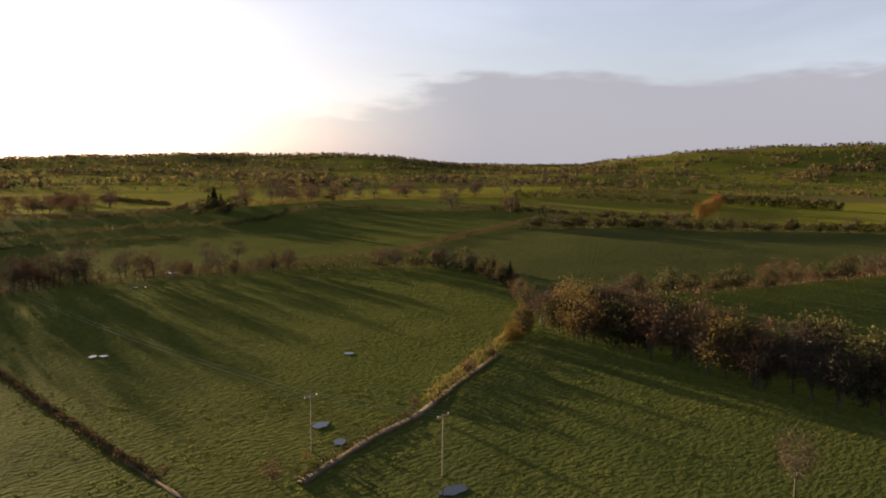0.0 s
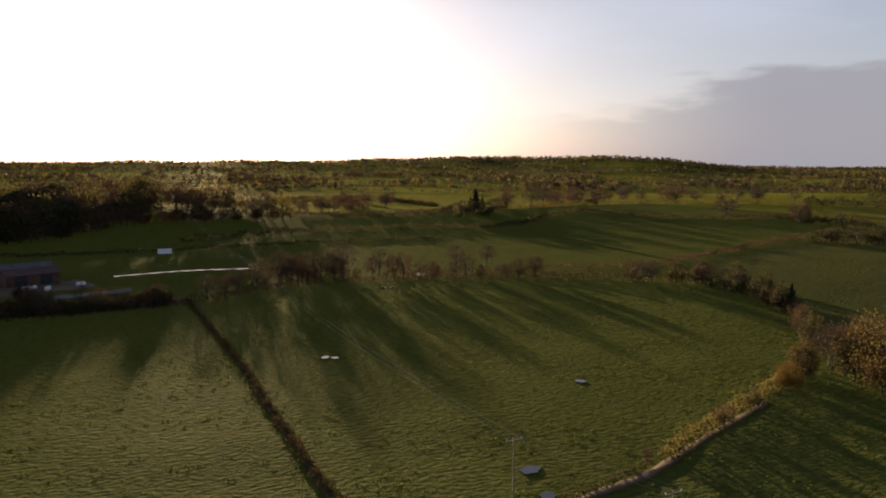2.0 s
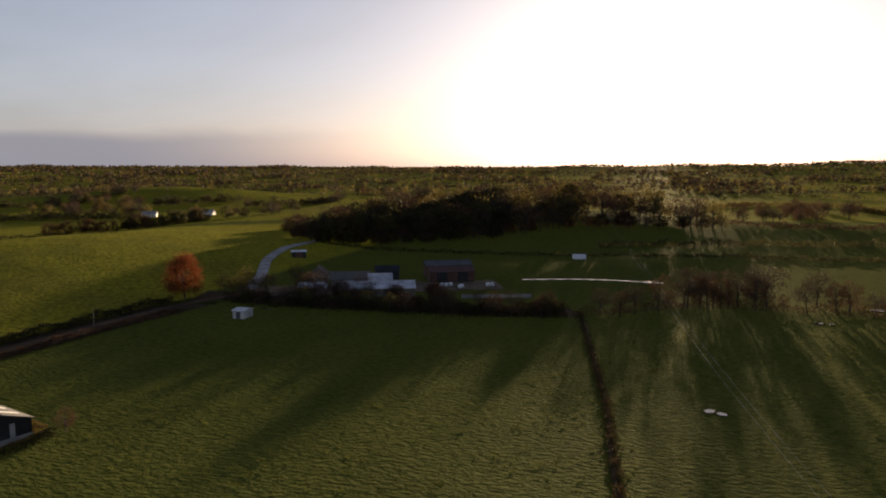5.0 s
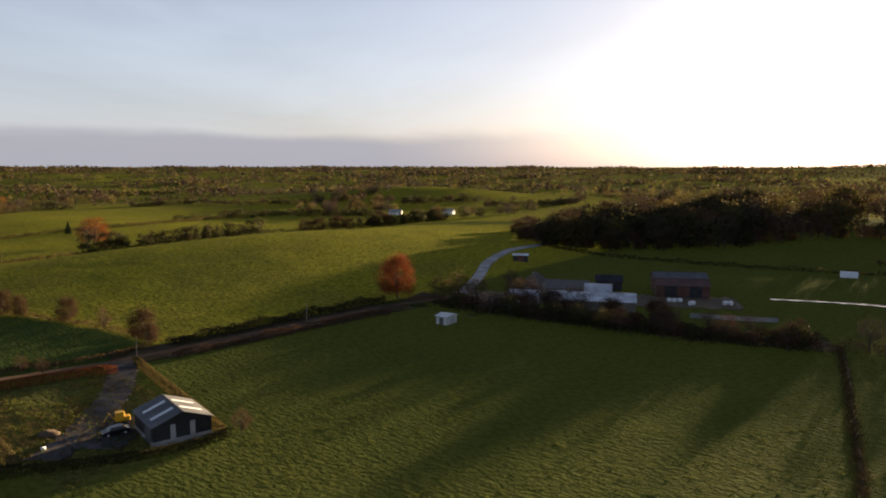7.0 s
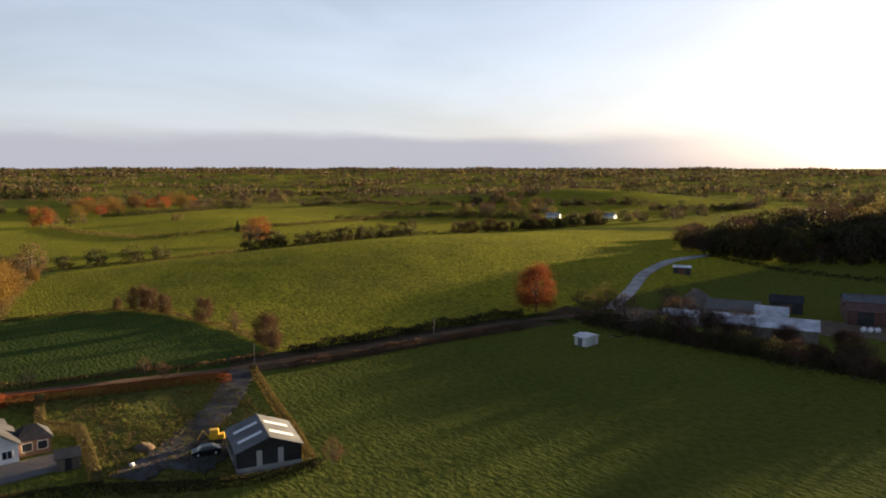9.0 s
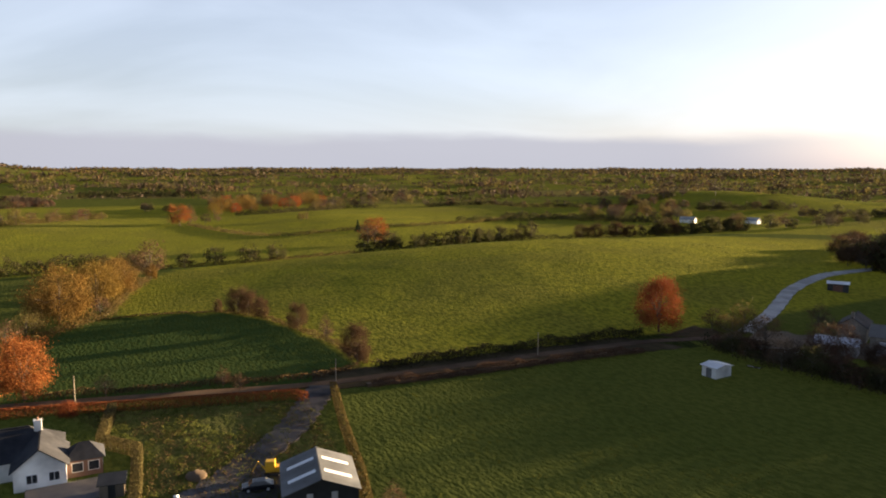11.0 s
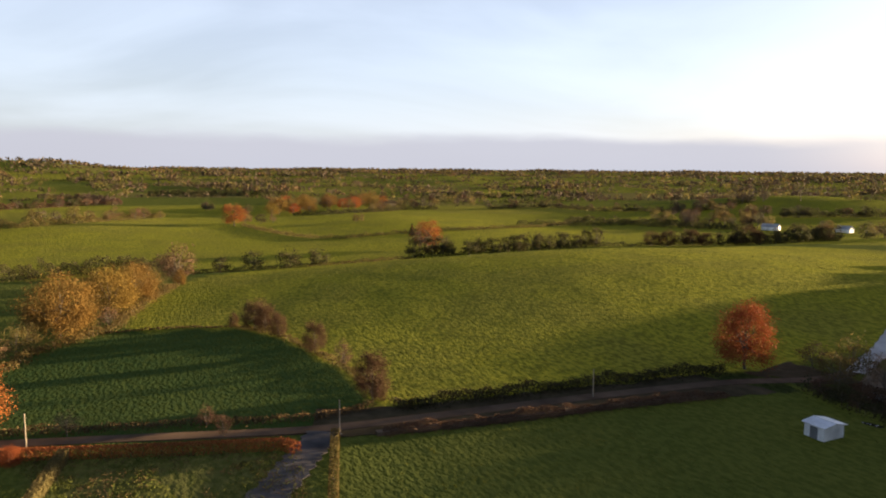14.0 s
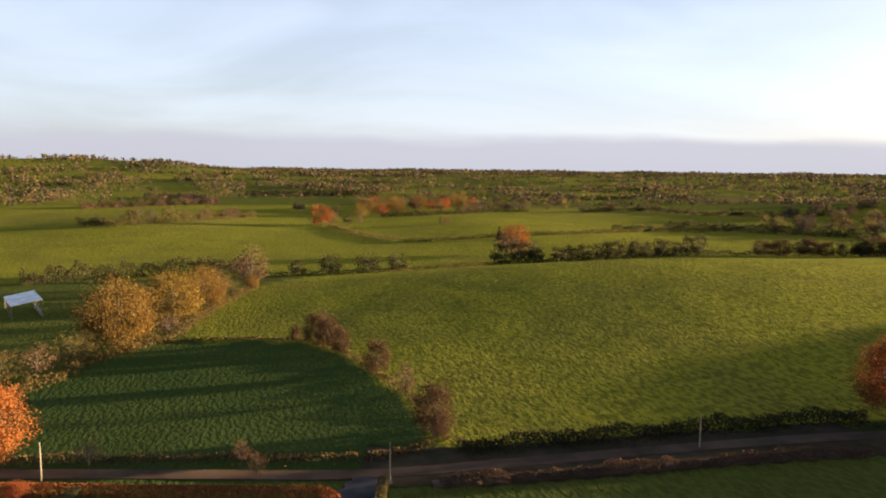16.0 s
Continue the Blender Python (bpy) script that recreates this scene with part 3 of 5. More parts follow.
def along(pts, step, jitter=0.0):
    """Places every step metres along a line, shaken sideways."""
    out = []
    for (x0, y0), (x1, y1) in zip(pts, pts[1:]):
        L = math.hypot(x1 - x0, y1 - y0)
        k = max(1, int(L / step))
        for i in range(k):
            t = (i + trng.uniform(0.1, 0.9)) / k
            out.append((x0 + (x1 - x0) * t + trng.gauss(0, jitter), y0 + (y1 - y0) * t + trng.gauss(0, jitter)))
    return out


def hedge(pts, h, w, mat, density, size, label, name="hedge", thin=0.8, uneven=0.35, trimmed=False, step=1.5, seed=0):
    """A hedge: leaf blades in a bushy strip along the line, over a row of stems."""
    r = np.random.default_rng(seed + int(abs(pts[0][0]) * 7 + abs(pts[0][1]) * 3))
    cs, stems = [], []
    for (x0, y0), (x1, y1) in zip(pts, pts[1:]):
        L = math.hypot(x1 - x0, y1 - y0)
        n = int(L * density)
        t = r.uniform(0, 1, n)
        ax, ay = x0 + (x1 - x0) * t, y0 + (y1 - y0) * t
        s = t * L
        ph = x0 * 0.7 + y0
        hh = h * (1 + (0 if trimmed else uneven) * (0.6 * np.sin(s * 0.55 + ph) + 0.5 * np.sin(s * 0.23 + ph * 2) + 0.4 * np.sin(s * 1.3 + ph)))
        q = r.uniform(0, 1, n)
        if trimmed:
            side = r.integers(0, 3, n)
            off = np.where(side == 0, -w / 2, np.where(side == 1, w / 2, r.uniform(-w / 2, w / 2, n))) + r.normal(0, 0.05, n)
            zz = np.where(side == 2, h, q * h) + r.normal(0, 0.05, n)
        else:
            zz = hh * q ** 0.8
            off = r.normal(0, 0.42, n) * w * np.sqrt(np.clip(1.1 - (zz / (hh + 0.01)) ** 2, 0.1, 1))
        nx, ny = -(y1 - y0) / L, (x1 - x0) / L
        cx, cy = ax + nx * off, ay + ny * off
        cs.append(np.stack([cx, cy, height(cx, cy) + np.maximum(zz, 0.05)], 1))
        for k in range(max(1, int(L / step))):
            tt = (k + 0.5) * step / L
            px_, py_ = x0 + (x1 - x0) * min(tt, 1), y0 + (y1 - y0) * min(tt, 1)
            g = hz(px_, py_)
            stems.append(tube([(px_, py_, g - 0.2), (px_ + r.normal(0, 0.2), py_ + r.normal(0, 0.2), g + h * 0.75)], [0.07, 0.03], 4))
    c = np.concatenate(cs)
    bx, by = pts[0]
    bz = hz(bx, by)
    o = np.array([bx, by, bz])
    v, f = leaves(c - o, size, r, thin, 0.3)
    ob = empty(name, bx, by, bz)
    tagged(ob, label, "hedge")
    tagged(part("foliage", raw_mesh("foliage", v, f, mat), None, ob), kind="stuff")
    sv, sf = join_tubes(stems)
    tagged(part("woody_base", raw_mesh("woody_base", sv - o, sf, BARK), None, ob), kind="stuff")
    return ob


def ribbon(name, pts, width, mat, label, category, lift=0.06, n_sub=10, kind="structure", ragged=0.0):
    """A strip of road or path draped on the ground, along a smooth line."""
    P = np.array(pts, float)
    t = np.arange(len(P))
    tt = np.linspace(0, len(P) - 1, (len(P) - 1) * n_sub + 1)
    xs, ys = [], []
    for q in tt:
        i = min(int(q), len(P) - 2)
        u = q - i
        p0, p1, p2, p3 = P[max(i - 1, 0)], P[i], P[i + 1], P[min(i + 2, len(P) - 1)]
        c = 0.5 * ((2 * p1) + (-p0 + p2) * u + (2 * p0 - 5 * p1 + 4 * p2 - p3) * u * u + (-p0 + 3 * p1 - 3 * p2 + p3) * u ** 3)
        xs.append(c[0])
        ys.append(c[1])
    xs, ys = np.array(xs), np.array(ys)
    dx, dy = np.gradient(xs), np.gradient(ys)
    L = np.hypot(dx, dy) + 1e-9
    nx, ny = -dy / L, dx / L
    cols = np.linspace(-0.5, 0.5, 5)
    wv = width * (1 + ragged * np.sin(np.arange(len(xs)) * 1.7) * 0.5)
    vx = xs[:, None] + nx[:, None] * cols[None] * wv[:, None]
    vy = ys[:, None] + ny[:, None] * cols[None] * wv[:, None]
    crown = lift + 0.05 * (1 - (2 * cols[None]) ** 2)
    vz = height(vx, vy) + crown + 0.1
    n = len(xs)
    top = np.stack([vx, vy, vz], -1).reshape(-1, 3)
    i, j = np.meshgrid(np.arange(n - 1), np.arange(4), indexing="ij")
    a = (i * 5 + j).ravel()
    f = np.stack([a, a + 1, a + 6, a + 5], 1)
    # side skirts go into the ground
    lo = top.copy()
    lo[:, 2] -= 0.6
    m = len(top)
    e0 = np.arange(n - 1) * 5
    s1 = np.stack([e0, e0 + 5, e0 + 5 + m, e0 + m], 1)
    e1 = e0 + 4
    s2 = np.stack([e1 + 5, e1, e1 + m, e1 + 5 + m], 1)
    me = raw_mesh(name, np.concatenate([top, lo]), np.concatenate([f[:, ::-1], s1, s2]), mat, False)
    return tagged(new(name, me), label, category, kind=kind)


# ---------------------------------------------------------------- roads, tracks, water
LANE = [(-142, 60), (-134.5, 90), (-127.5, 115), (-121.5, 137), (-119.5, 157), (-118.2, 177), (-116.4, 199), (-113.5, 222), (-108, 243), (-112.5, 262), (-118, 275), (-127, 293), (-138, 315), (-149, 348), (-151.5, 365), (-152, 391), (-166, 437), (-195, 500)]
ribbon("lane", LANE, 3.0, ASPHALT, "narrow grey asphalt country lane between banks", "road")
ribbon("verge", [(-125, 138), (-120.5, 152), (-118.8, 165), (-117.6, 178), (-116.5, 192), (-115.2, 206), (-113.6, 218), (-110.5, 232)], 13.5, VERGE, "rough brown grassy verge on both sides of the lane", "verge", lift=-0.06, ragged=0.12)
ribbon("rough_ground", [(-118, 238), (-104, 241), (-80, 240), (-50, 242), (-20, 245), (4, 251)], 15.0, VERGE, "rough brown ground under the scrub below the farm", "ground", lift=-0.07, ragged=0.2)
ribbon("farm_road", [(-108, 252), (-112.5, 262), (-118, 275), (-127, 293), (-138, 315), (-149, 348), (-151.5, 365), (-152, 391)], 4.2, CONCRETE, "pale concrete farm road curving past the yard", "road", lift=0.14, ragged=0.15)
ribbon("driveway", [(-119.5, 138.5), (-114, 135), (-108, 131), (-100.8, 126.2), (-91.5, 117.8), (-83.5, 109.5), (-78.5, 102.5)], 5.6, GRAVEL, "grey gravel driveway leading to a shed", "driveway", lift=0.1, ragged=0.25)
ribbon("parking_space", [(-85, 121), (-80.5, 115), (-76.5, 109.5)], 7.5, GRAVEL, "grey gravel parking space beside the shed", "driveway", lift=0.04, ragged=0.2)
ribbon("yard", [(-105, 250), (-90, 257), (-70, 268), (-45, 284), (-28, 292)], 20, EARTH, "muddy concrete farmyard between sheds", "yard", lift=0.02, ragged=0.3)
ribbon("dirt_path", [(44, 84), (61, 91.5), (73, 95.5), (90, 104.5), (111, 115)], 1.3, EARTH, "pale worn dirt path along a ditch", "path", lift=0.08, ragged=0.5)
ribbon("ditch_bed", [(5, 250), (9, 236), (14.5, 202), (20.1, 166), (22.7, 142), (25.8, 120), (28.6, 98), (31, 84)], 0.6, EARTH, "overgrown earth ditch across the pasture", "ditch", lift=0.05, ragged=0.5)
ribbon("flooded_strip", [(-22, 306), (-5, 312), (10, 314.5), (30, 313)], 2.2, WATER, "long flooded strip reflecting the sky", "water", lift=0.06, ragged=0.6)
ribbon("earth_bank", [(-115.2, 146), (-113.6, 160), (-112, 178), (-110, 198), (-107.5, 214)], 1.3, EARTH, "brown earth bank beside the lane", "bank", lift=0.5)


def puddle(x, y, rx, ry, rz):
    bm = bmesh.new()
    pr = random.Random(int(x * 13 + y))
    top = []
    for k in range(22):
        a = 2 * math.pi * k / 22
        q = 1 + 0.16 * math.sin(2 * a + x) + 0.10 * math.sin(5 * a + y) + pr.uniform(-0.05, 0.05)
        top.append(bm.verts.new((rx * q * math.cos(a), ry * q * math.sin(a), 0)))
    f = bm.faces.new(top)
    ext = bmesh.ops.extrude_face_region(bm, geom=[f])
    for v in ext["geom"]:
        if isinstance(v, bmesh.types.BMVert):
            v.co.z -= 0.5
    ob = part("puddle", bm, WATER)
    ob.matrix_basis = pose(x, y, hz(x, y) + 0.16, 0, 0, rz)
    return tagged(ob, "still rainwater puddle in the pasture reflecting bright sky", "puddle", "puddles in the pasture", "structure")


for px_, py_, a, b, rot in ((57, 101.4, 1.5, 1.3, 0), (55.8, 93.2, 1.4, 0.9, 30), (59.1, 69.4, 2.0, 1.4, 10), (84.5, 136.8, 1.0, 1.0, 0), (37.9, 169.3, 0.9, 1.0, 0), (39.9, 168.3, 0.8, 0.9, 0), (71.5, 254.6, 1.1, 1.3, 0), (74.5, 253.8, 0.8, 1.0, 0), (-86, 226, 1.5, 0.8, 20), (92, 279, 2.2, 1.2, 0)):
    puddle(px_, py_, a, b, rot)

# ---------------------------------------------------------------- hedges
HEDGE_C = [(-104, 232), (-92, 229), (-62, 232), (-28, 234), (0, 241), (16, 249), (38, 268), (74, 270), (110, 262), (135, 256), (160, 236), (178, 222), (180, 196), (172, 172), (150, 142)]
hedge(HEDGE_C[:5], 3.2, 3.2, DARKLEAF, 70, 0.5, "tall dark hedge between the pasture and the farmyard")
hedge([(-100, 238), (-80, 237), (-50, 239), (-20, 242), (2, 248)], 2.8, 6.0, BROWNLEAF, 170, 0.45, "deep belt of brown scrub below the farmyard")
hedge(HEDGE_C[4:10], 2.4, 2.4, TWIGRED, 50, 0.6, "straggly leafless hedge along the far side of the pasture", thin=0.35)
hedge(HEDGE_C[9:], 3.0, 2.6, DARKLEAF, 50, 0.55, "dark uneven hedge at the corner of the pasture")
hedge([(44, 85), (52, 89), (62, 93), (74, 98)], 0.7, 1.4, DARKLEAF, 30, 0.35, "low scrubby growth along a ditch")
hedge([(78, 99), (90, 106), (111, 117), (135, 131)], 2.0, 2.4, OLIVE, 60, 0.45, "autumn-coloured scrub hedge along the dirt path")
hedge([(6, 250), (14, 203), (20, 167), (23, 142), (26, 120), (29, 98)], 0.45, 1.5, DRYGRASS, 80, 0.3, "low line of dead grass and brambles along a ditch")
hedge([(79, 282), (109, 277), (147, 272), (184, 262), (235, 282), (330, 326)], 2.4, 2.6, TWIGRED, 35, 0.7, "russet leafless hedge on a field bank", thin=0.4)
hedge([(308, 305), (341, 289), (386, 287), (403, 263), (440, 238), (482, 212), (525, 165)], 6.0, 5.0, DARKLEAF, 70, 0.8, "tall dark hedgerow beyond the ploughed field")
hedge([(345, 415), (403, 430), (404, 404), (413, 377), (444, 340), (466, 318), (514, 312)], 4.0, 3.5, DARKLEAF, 45, 0.75, "dark hedgerow below the bright field")
hedge([(514, 308), (565, 331), (655, 375), (730, 412)], 6.0, 5.0, GOLD, 40, 0.9, "golden autumn hedgerow running uphill")
hedge([(150, 140), (195, 137), (234, 120), (313, 104), (380, 90)], 3.5, 3.5, TWIGRED, 50, 0.7, "brown leafless hedgerow between two fields", thin=0.4)
hedge([(-2, 406), (31, 419), (76, 437), (136, 450), (180, 432), (209, 441), (245, 470), (280, 489), (300, 451), (318, 428), (345, 415)], 3.0, 2.8, DARKLEAF, 34, 0.7, "dark clipped field hedge on rising ground")
hedge([(70, 520), (117, 521), (155, 517), (179, 526), (198, 553)], 3.2, 3.0, TWIGRED, 30, 0.8, "brown hedge between sunlit fields")
hedge([(223, 533), (252, 532), (353, 617), (419, 632), (488, 608), (559, 561)], 3.6, 3.0, OLIVE, 26, 0.9, "olive hedge below a row of bare trees")
hedge([(559, 561), (608, 518), (641, 464), (679, 407)], 7.0, 6.0, DARKLEAF, 50, 1.1, "broad dark strip of trees between bright fields")
hedge([(728, 412), (742, 379), (740, 337), (745, 290)], 9.0, 7.0, DARKLEAF, 60, 1.2, "tall dark belt of trees on the slope")
hedge([(669, 587), (735, 541), (820, 520), (930, 560)], 5.0, 4.0, DARKLEAF, 26, 1.1, "dark hedge across the hillside")
hedge([(81, 830), (129, 888), (208, 861), (226, 679)], 4.5, 4.5, OLIVE, 24, 1.2, "hazy olive hedgerow among far fields")
hedge([(-150, 385), (-110, 372), (-60, 372), (-8, 378), (60, 395), (140, 400)], 1.6, 2.0, DARKLEAF, 26, 0.6, "low dark hedge behind the farm paddock")
# lane side banks and hedges
hedge([(-114.6, 147), (-113, 163), (-111.3, 180), (-109.4, 200), (-107, 214)], 1.6, 2.0, TWIGRED, 260, 0.34, "brown leafless hedge on the bank beside the lane", thin=0.4)
hedge([(-125.8, 153), (-124.2, 172), (-123, 190), (-121.8, 208), (-119.8, 226)], 1.9, 3.2, DARKLEAF, 130, 0.42, "low dark bramble hedge at the foot of the hill field")
hedge([(-139, 88), (-132.5, 115), (-126, 140), (-129, 150)], 1.0, 2.2, DRYGRASS, 60, 0.4, "rough grassy verge hedge beside the lane")
hedge([(-130, 152.6), (-150, 152), (-166, 149), (-183, 144.6), (-194.6, 138.2), (-199, 134.6)], 1.2, 1.6, OLIVE, 55, 0.4, "thin weedy field boundary on the hillside")
hedge([(-199, 134.6), (-204.4, 123.7), (-206.8, 114.8), (-208, 104)], 0.6, 1.0, DRYGRASS, 45, 0.35, "pale dead grass along a wire fence")
hedge([(-170, 78), (-181, 86), (-194, 91), (-211, 106), (-243, 114), (-275, 125)], 1.8, 3.0, OLIVE, 60, 0.5, "tangled autumn undergrowth below the oak trees")
# behind the hill
hedge([(-322, 45), (-330, 62), (-342, 77), (-354, 97), (-360, 112), (-345, 125), (-318, 128)], 6.0, 5.0, DARKLEAF, 130, 0.6, "dark dense hedge beyond the oaks")
hedge([(-318, 128), (-320, 155), (-321, 184), (-332, 216), (-345, 244)], 1.6, 2.2, OLIVE, 40, 0.5, "low olive hedge on the far side of the hill")
hedge([(-345, 244), (-348, 290), (-355, 330), (-364, 374), (-355, 404), (-330, 450), (-330, 543)], 2.6, 2.8, DARKLEAF, 40, 0.65, "dark hedgerow along the back of the hill")
hedge([(-599, 197), (-540, 205), (-502, 214), (-473, 227), (-465, 243), (-469, 264), (-473, 290), (-475, 339), (-501, 416), (-535, 465)], 2.4, 2.8, OLIVE, 34, 0.7, "low olive-brown hedge between distant fields")
hedge([(-535, 465), (-549, 498), (-526, 517), (-494, 545), (-464, 552), (-431, 578)], 5.0, 4.5, DARKLEAF, 50, 0.9, "dark wooded hedgerow near the cottages")
hedge([(-601, 13), (-583, 40), (-596, 60), (-618, 85), (-649, 109), (-698, 141)], 4.6, 4.0, OLIVE, 45, 0.8, "broad olive hedgerow between distant fields")
hedge([(-875, -34), (-901, -7), (-918, 24), (-961, 69), (-981, 108)], 6.0, 5.0, TWIGRED, 45, 1.0, "russet leafless hedgerow between distant fields")
hedge([(-695, 259), (-695, 292), (-722, 347), (-770, 404), (-767, 444)], 4.0, 4.0, DARKLEAF, 36, 0.9, "dark hedge in front of the autumn copse")
hedge([(-755, 504), (-768, 549), (-750, 601), (-681, 600), (-635, 640), (-595, 665), (-606, 714), (-607, 772)], 4.6, 4.0, DARKLEAF, 36, 1.0, "gappy dark hedgerow across the far fields")
hedge([(-1234, 146), (-1246, 207), (-1199, 247), (-1213, 322), (-1187, 359)], 8.0, 6.0, DARKLEAF, 36, 1.4, "dark distant hedgerow with tall bushes")
hedge([(-1168, 0), (-1126, 61), (-981, 106)], 7.0, 5.0, TWIG, 36, 1.3, "bare brown distant hedgerow")
hedge([(-1009, 513), (-1017, 573), (-1042, 654), (-1067, 765)], 5.5, 5.0, DARKLEAF, 30, 1.3, "low dark distant hedgerow")
hedge([(-419, 735), (-366, 795), (-366, 871)], 6.0, 5.0, TWIG, 36, 1.1, "bare hedgerow beside the bright hill field")
hedge([(-509, 699), (-486, 732), (-455, 777)], 7.0, 6.0, DARKLEAF, 50, 1.1, "dark bushes at the foot of the bright hill field")
hedge([(-527, 411), (-510, 454), (-506, 511), (-472, 525), (-437, 565)], 4.0, 3.5, DARKLEAF, 40, 0.8, "dark hedge leading to the cottages")
# the garden's clipped hedges
hedge([(-131.5, 76), (-126.2, 94.5), (-120.3, 113), (-115.2, 131), (-112.3, 132.5)], 1.7, 1.3, BEECH, 420, 0.22, "clipped red-brown beech hedge beside the lane", trimmed=True)
hedge([(-117, 139.6), (-96, 133.5), (-77, 128.5), (-66, 125)], 1.5, 1.2, OLIVE, 230, 0.26, "clipped brown hedge between driveway and pasture", trimmed=True)
hedge([(-123.8, 100.3), (-107.4, 97.2), (-101, 101.8), (-88, 100.2), (-76.5, 98.3)], 1.8, 1.4, PRIVET, 800, 0.17, "clipped yellow-green hedge round the house garden", trimmed=True)
hedge([(-76.3, 98.8), (-80.3, 86.5), (-84, 74)], 1.6, 1.4, DARKLEAF, 260, 0.26, "clipped dark green hedge at the edge of the garden", trimmed=True)
hedge([(-65, 126), (-65.4, 117), (-68.5, 110), (-76, 99)], 1.2, 1.2, DARKLEAF, 200, 0.28, "low dark hedge behind the shed", trimmed=True)

# ---------------------------------------------------------------- trees, near to far
for x, y, h, k in ((61, 277, 15, "bare"), (76, 282, 11, "bare"), (37, 266, 13, "bare"), (47, 270, 11, "russet"), (52, 273, 12, "bare"), (43, 268, 12, "bare"), (57, 274, 10, "russet"), (111.5, 293, 10, "bare"), (124, 290, 10, "bare"), (132, 259, 8, "russet"), (160, 236, 9, "russet"), (180, 223, 9, "bare"), (189, 216, 8, "dark"), (173, 174, 9, "conifer"), (176, 190, 8, "dark"), (12, 250, 8, "bare"), (-3, 246, 7, "russet")):
    plant(k, x, y, h)
for x, y in along(HEDGE_C[5:10], 5.0, 0.8):
    plant(trng.choice(("bare", "russet", "russet", "bare")), x, y, trng.uniform(5.0, 11.0), 0.9)
for x, y in along(HEDGE_C[:5], 4.5, 1.4):
    plant(trng.choice(("russet", "bare", "dark", "russet")), x, y, trng.uniform(4.0, 7.5), 1.15)
for x, y in along(HEDGE_C[10:], 5.0, 1.2):
    plant(trng.choice(("dark", "bare", "russet", "dark")), x, y, trng.uniform(5.0, 9.0))
# thicket
for x, y in along([(142, 130), (138, 97), (136, 70), (137, 44), (140, 15)], 2.3, 2.0) + along([(150, 132), (148, 97), (146, 70), (149, 44)], 3.0, 3.0):
    plant(trng.choice(("bare", "russet", "dark", "bare", "russet", "olive")), x, y, trng.uniform(8.0, 14.0), 1.0, "thicket trees")
for x, y in along([(150, 140), (195, 137), (234, 120), (313, 104), (380, 90)], 6.0, 1.5):
    plant(trng.choice(("bare", "russet", "dark")), x, y, trng.uniform(5.0, 10.0))
for x, y, h, k, w in ((126.8, 123.5, 8, "dark", 0.8), (121, 120, 5.5, "gold", 0.8), (130, 126, 7, "gold", 0.7), (106.3, 113, 4.6, "dark", 0.6), (95, 107, 4.5, "russet", 1.0), (73.4, 97, 3.6, "russet", 0.6), (41.3, 87, 3.6, "russet", 1.3), (30, 97, 2.5, "russet", 0.8), (48, 90, 1.8, "olive", 1.0), (94, 40, 9.5, "bare", 0.7)):
    plant(k, x, y, h, w)
# far side, right of the sun
for x, y in along([(308, 305), (341, 289), (386, 287), (403, 263), (440, 238), (482, 212), (525, 165)], 8.0, 2.0) + along([(404, 404), (413, 377), (444, 340), (466, 318), (514, 312)], 9.0, 2.0):
    plant(trng.choice(("dark", "russet", "dark", "bare")), x, y, trng.uniform(6, 10), 1.1)
for x, y in along([(513, 307), (565, 331), (655, 375), (720, 410)], 16.0, 2.0):
    plant(trng.choice(("gold", "orange", "gold")), x, y, trng.uniform(9, 13), 1.0)
for x, y, h, k in ((205, 520, 17, "conifer"), (199, 515, 12, "conifer"), (212, 524, 11, "conifer"), (186, 500, 10, "dark"), (194, 506, 11, "dark"), (204, 496, 10, "dark"), (215, 508, 10, "dark"), (222, 518, 9, "dark"), (230, 527, 8, "dark"), (180, 485, 8, "dark"), (196, 480, 9, "dark"), (344, 411, 16, "bare"), (396, 399, 14, "russet"), (400, 404, 13, "bare"), (363, 622, 13, "dark")):
    plant(k, x, y, h, 1.3)
for x, y in along([(223, 533), (252, 535), (300, 575), (353, 622), (419, 638), (488, 614), (559, 566)], 17.0, 5.0):
    plant(trng.choice(("bare", "bare", "russet")), x, y, trng.uniform(12, 20), 1.1)
for x, y in along([(100, 570), (125, 640), (150, 720), (185, 800)], 9.0, 16.0) + along([(330, 690), (470, 760), (600, 800)], 16.0, 20.0):
    plant(trng.choice(("bare", "russet", "russet")), x, y, trng.uniform(10, 16), 1.2, "trees of a hazy copse")
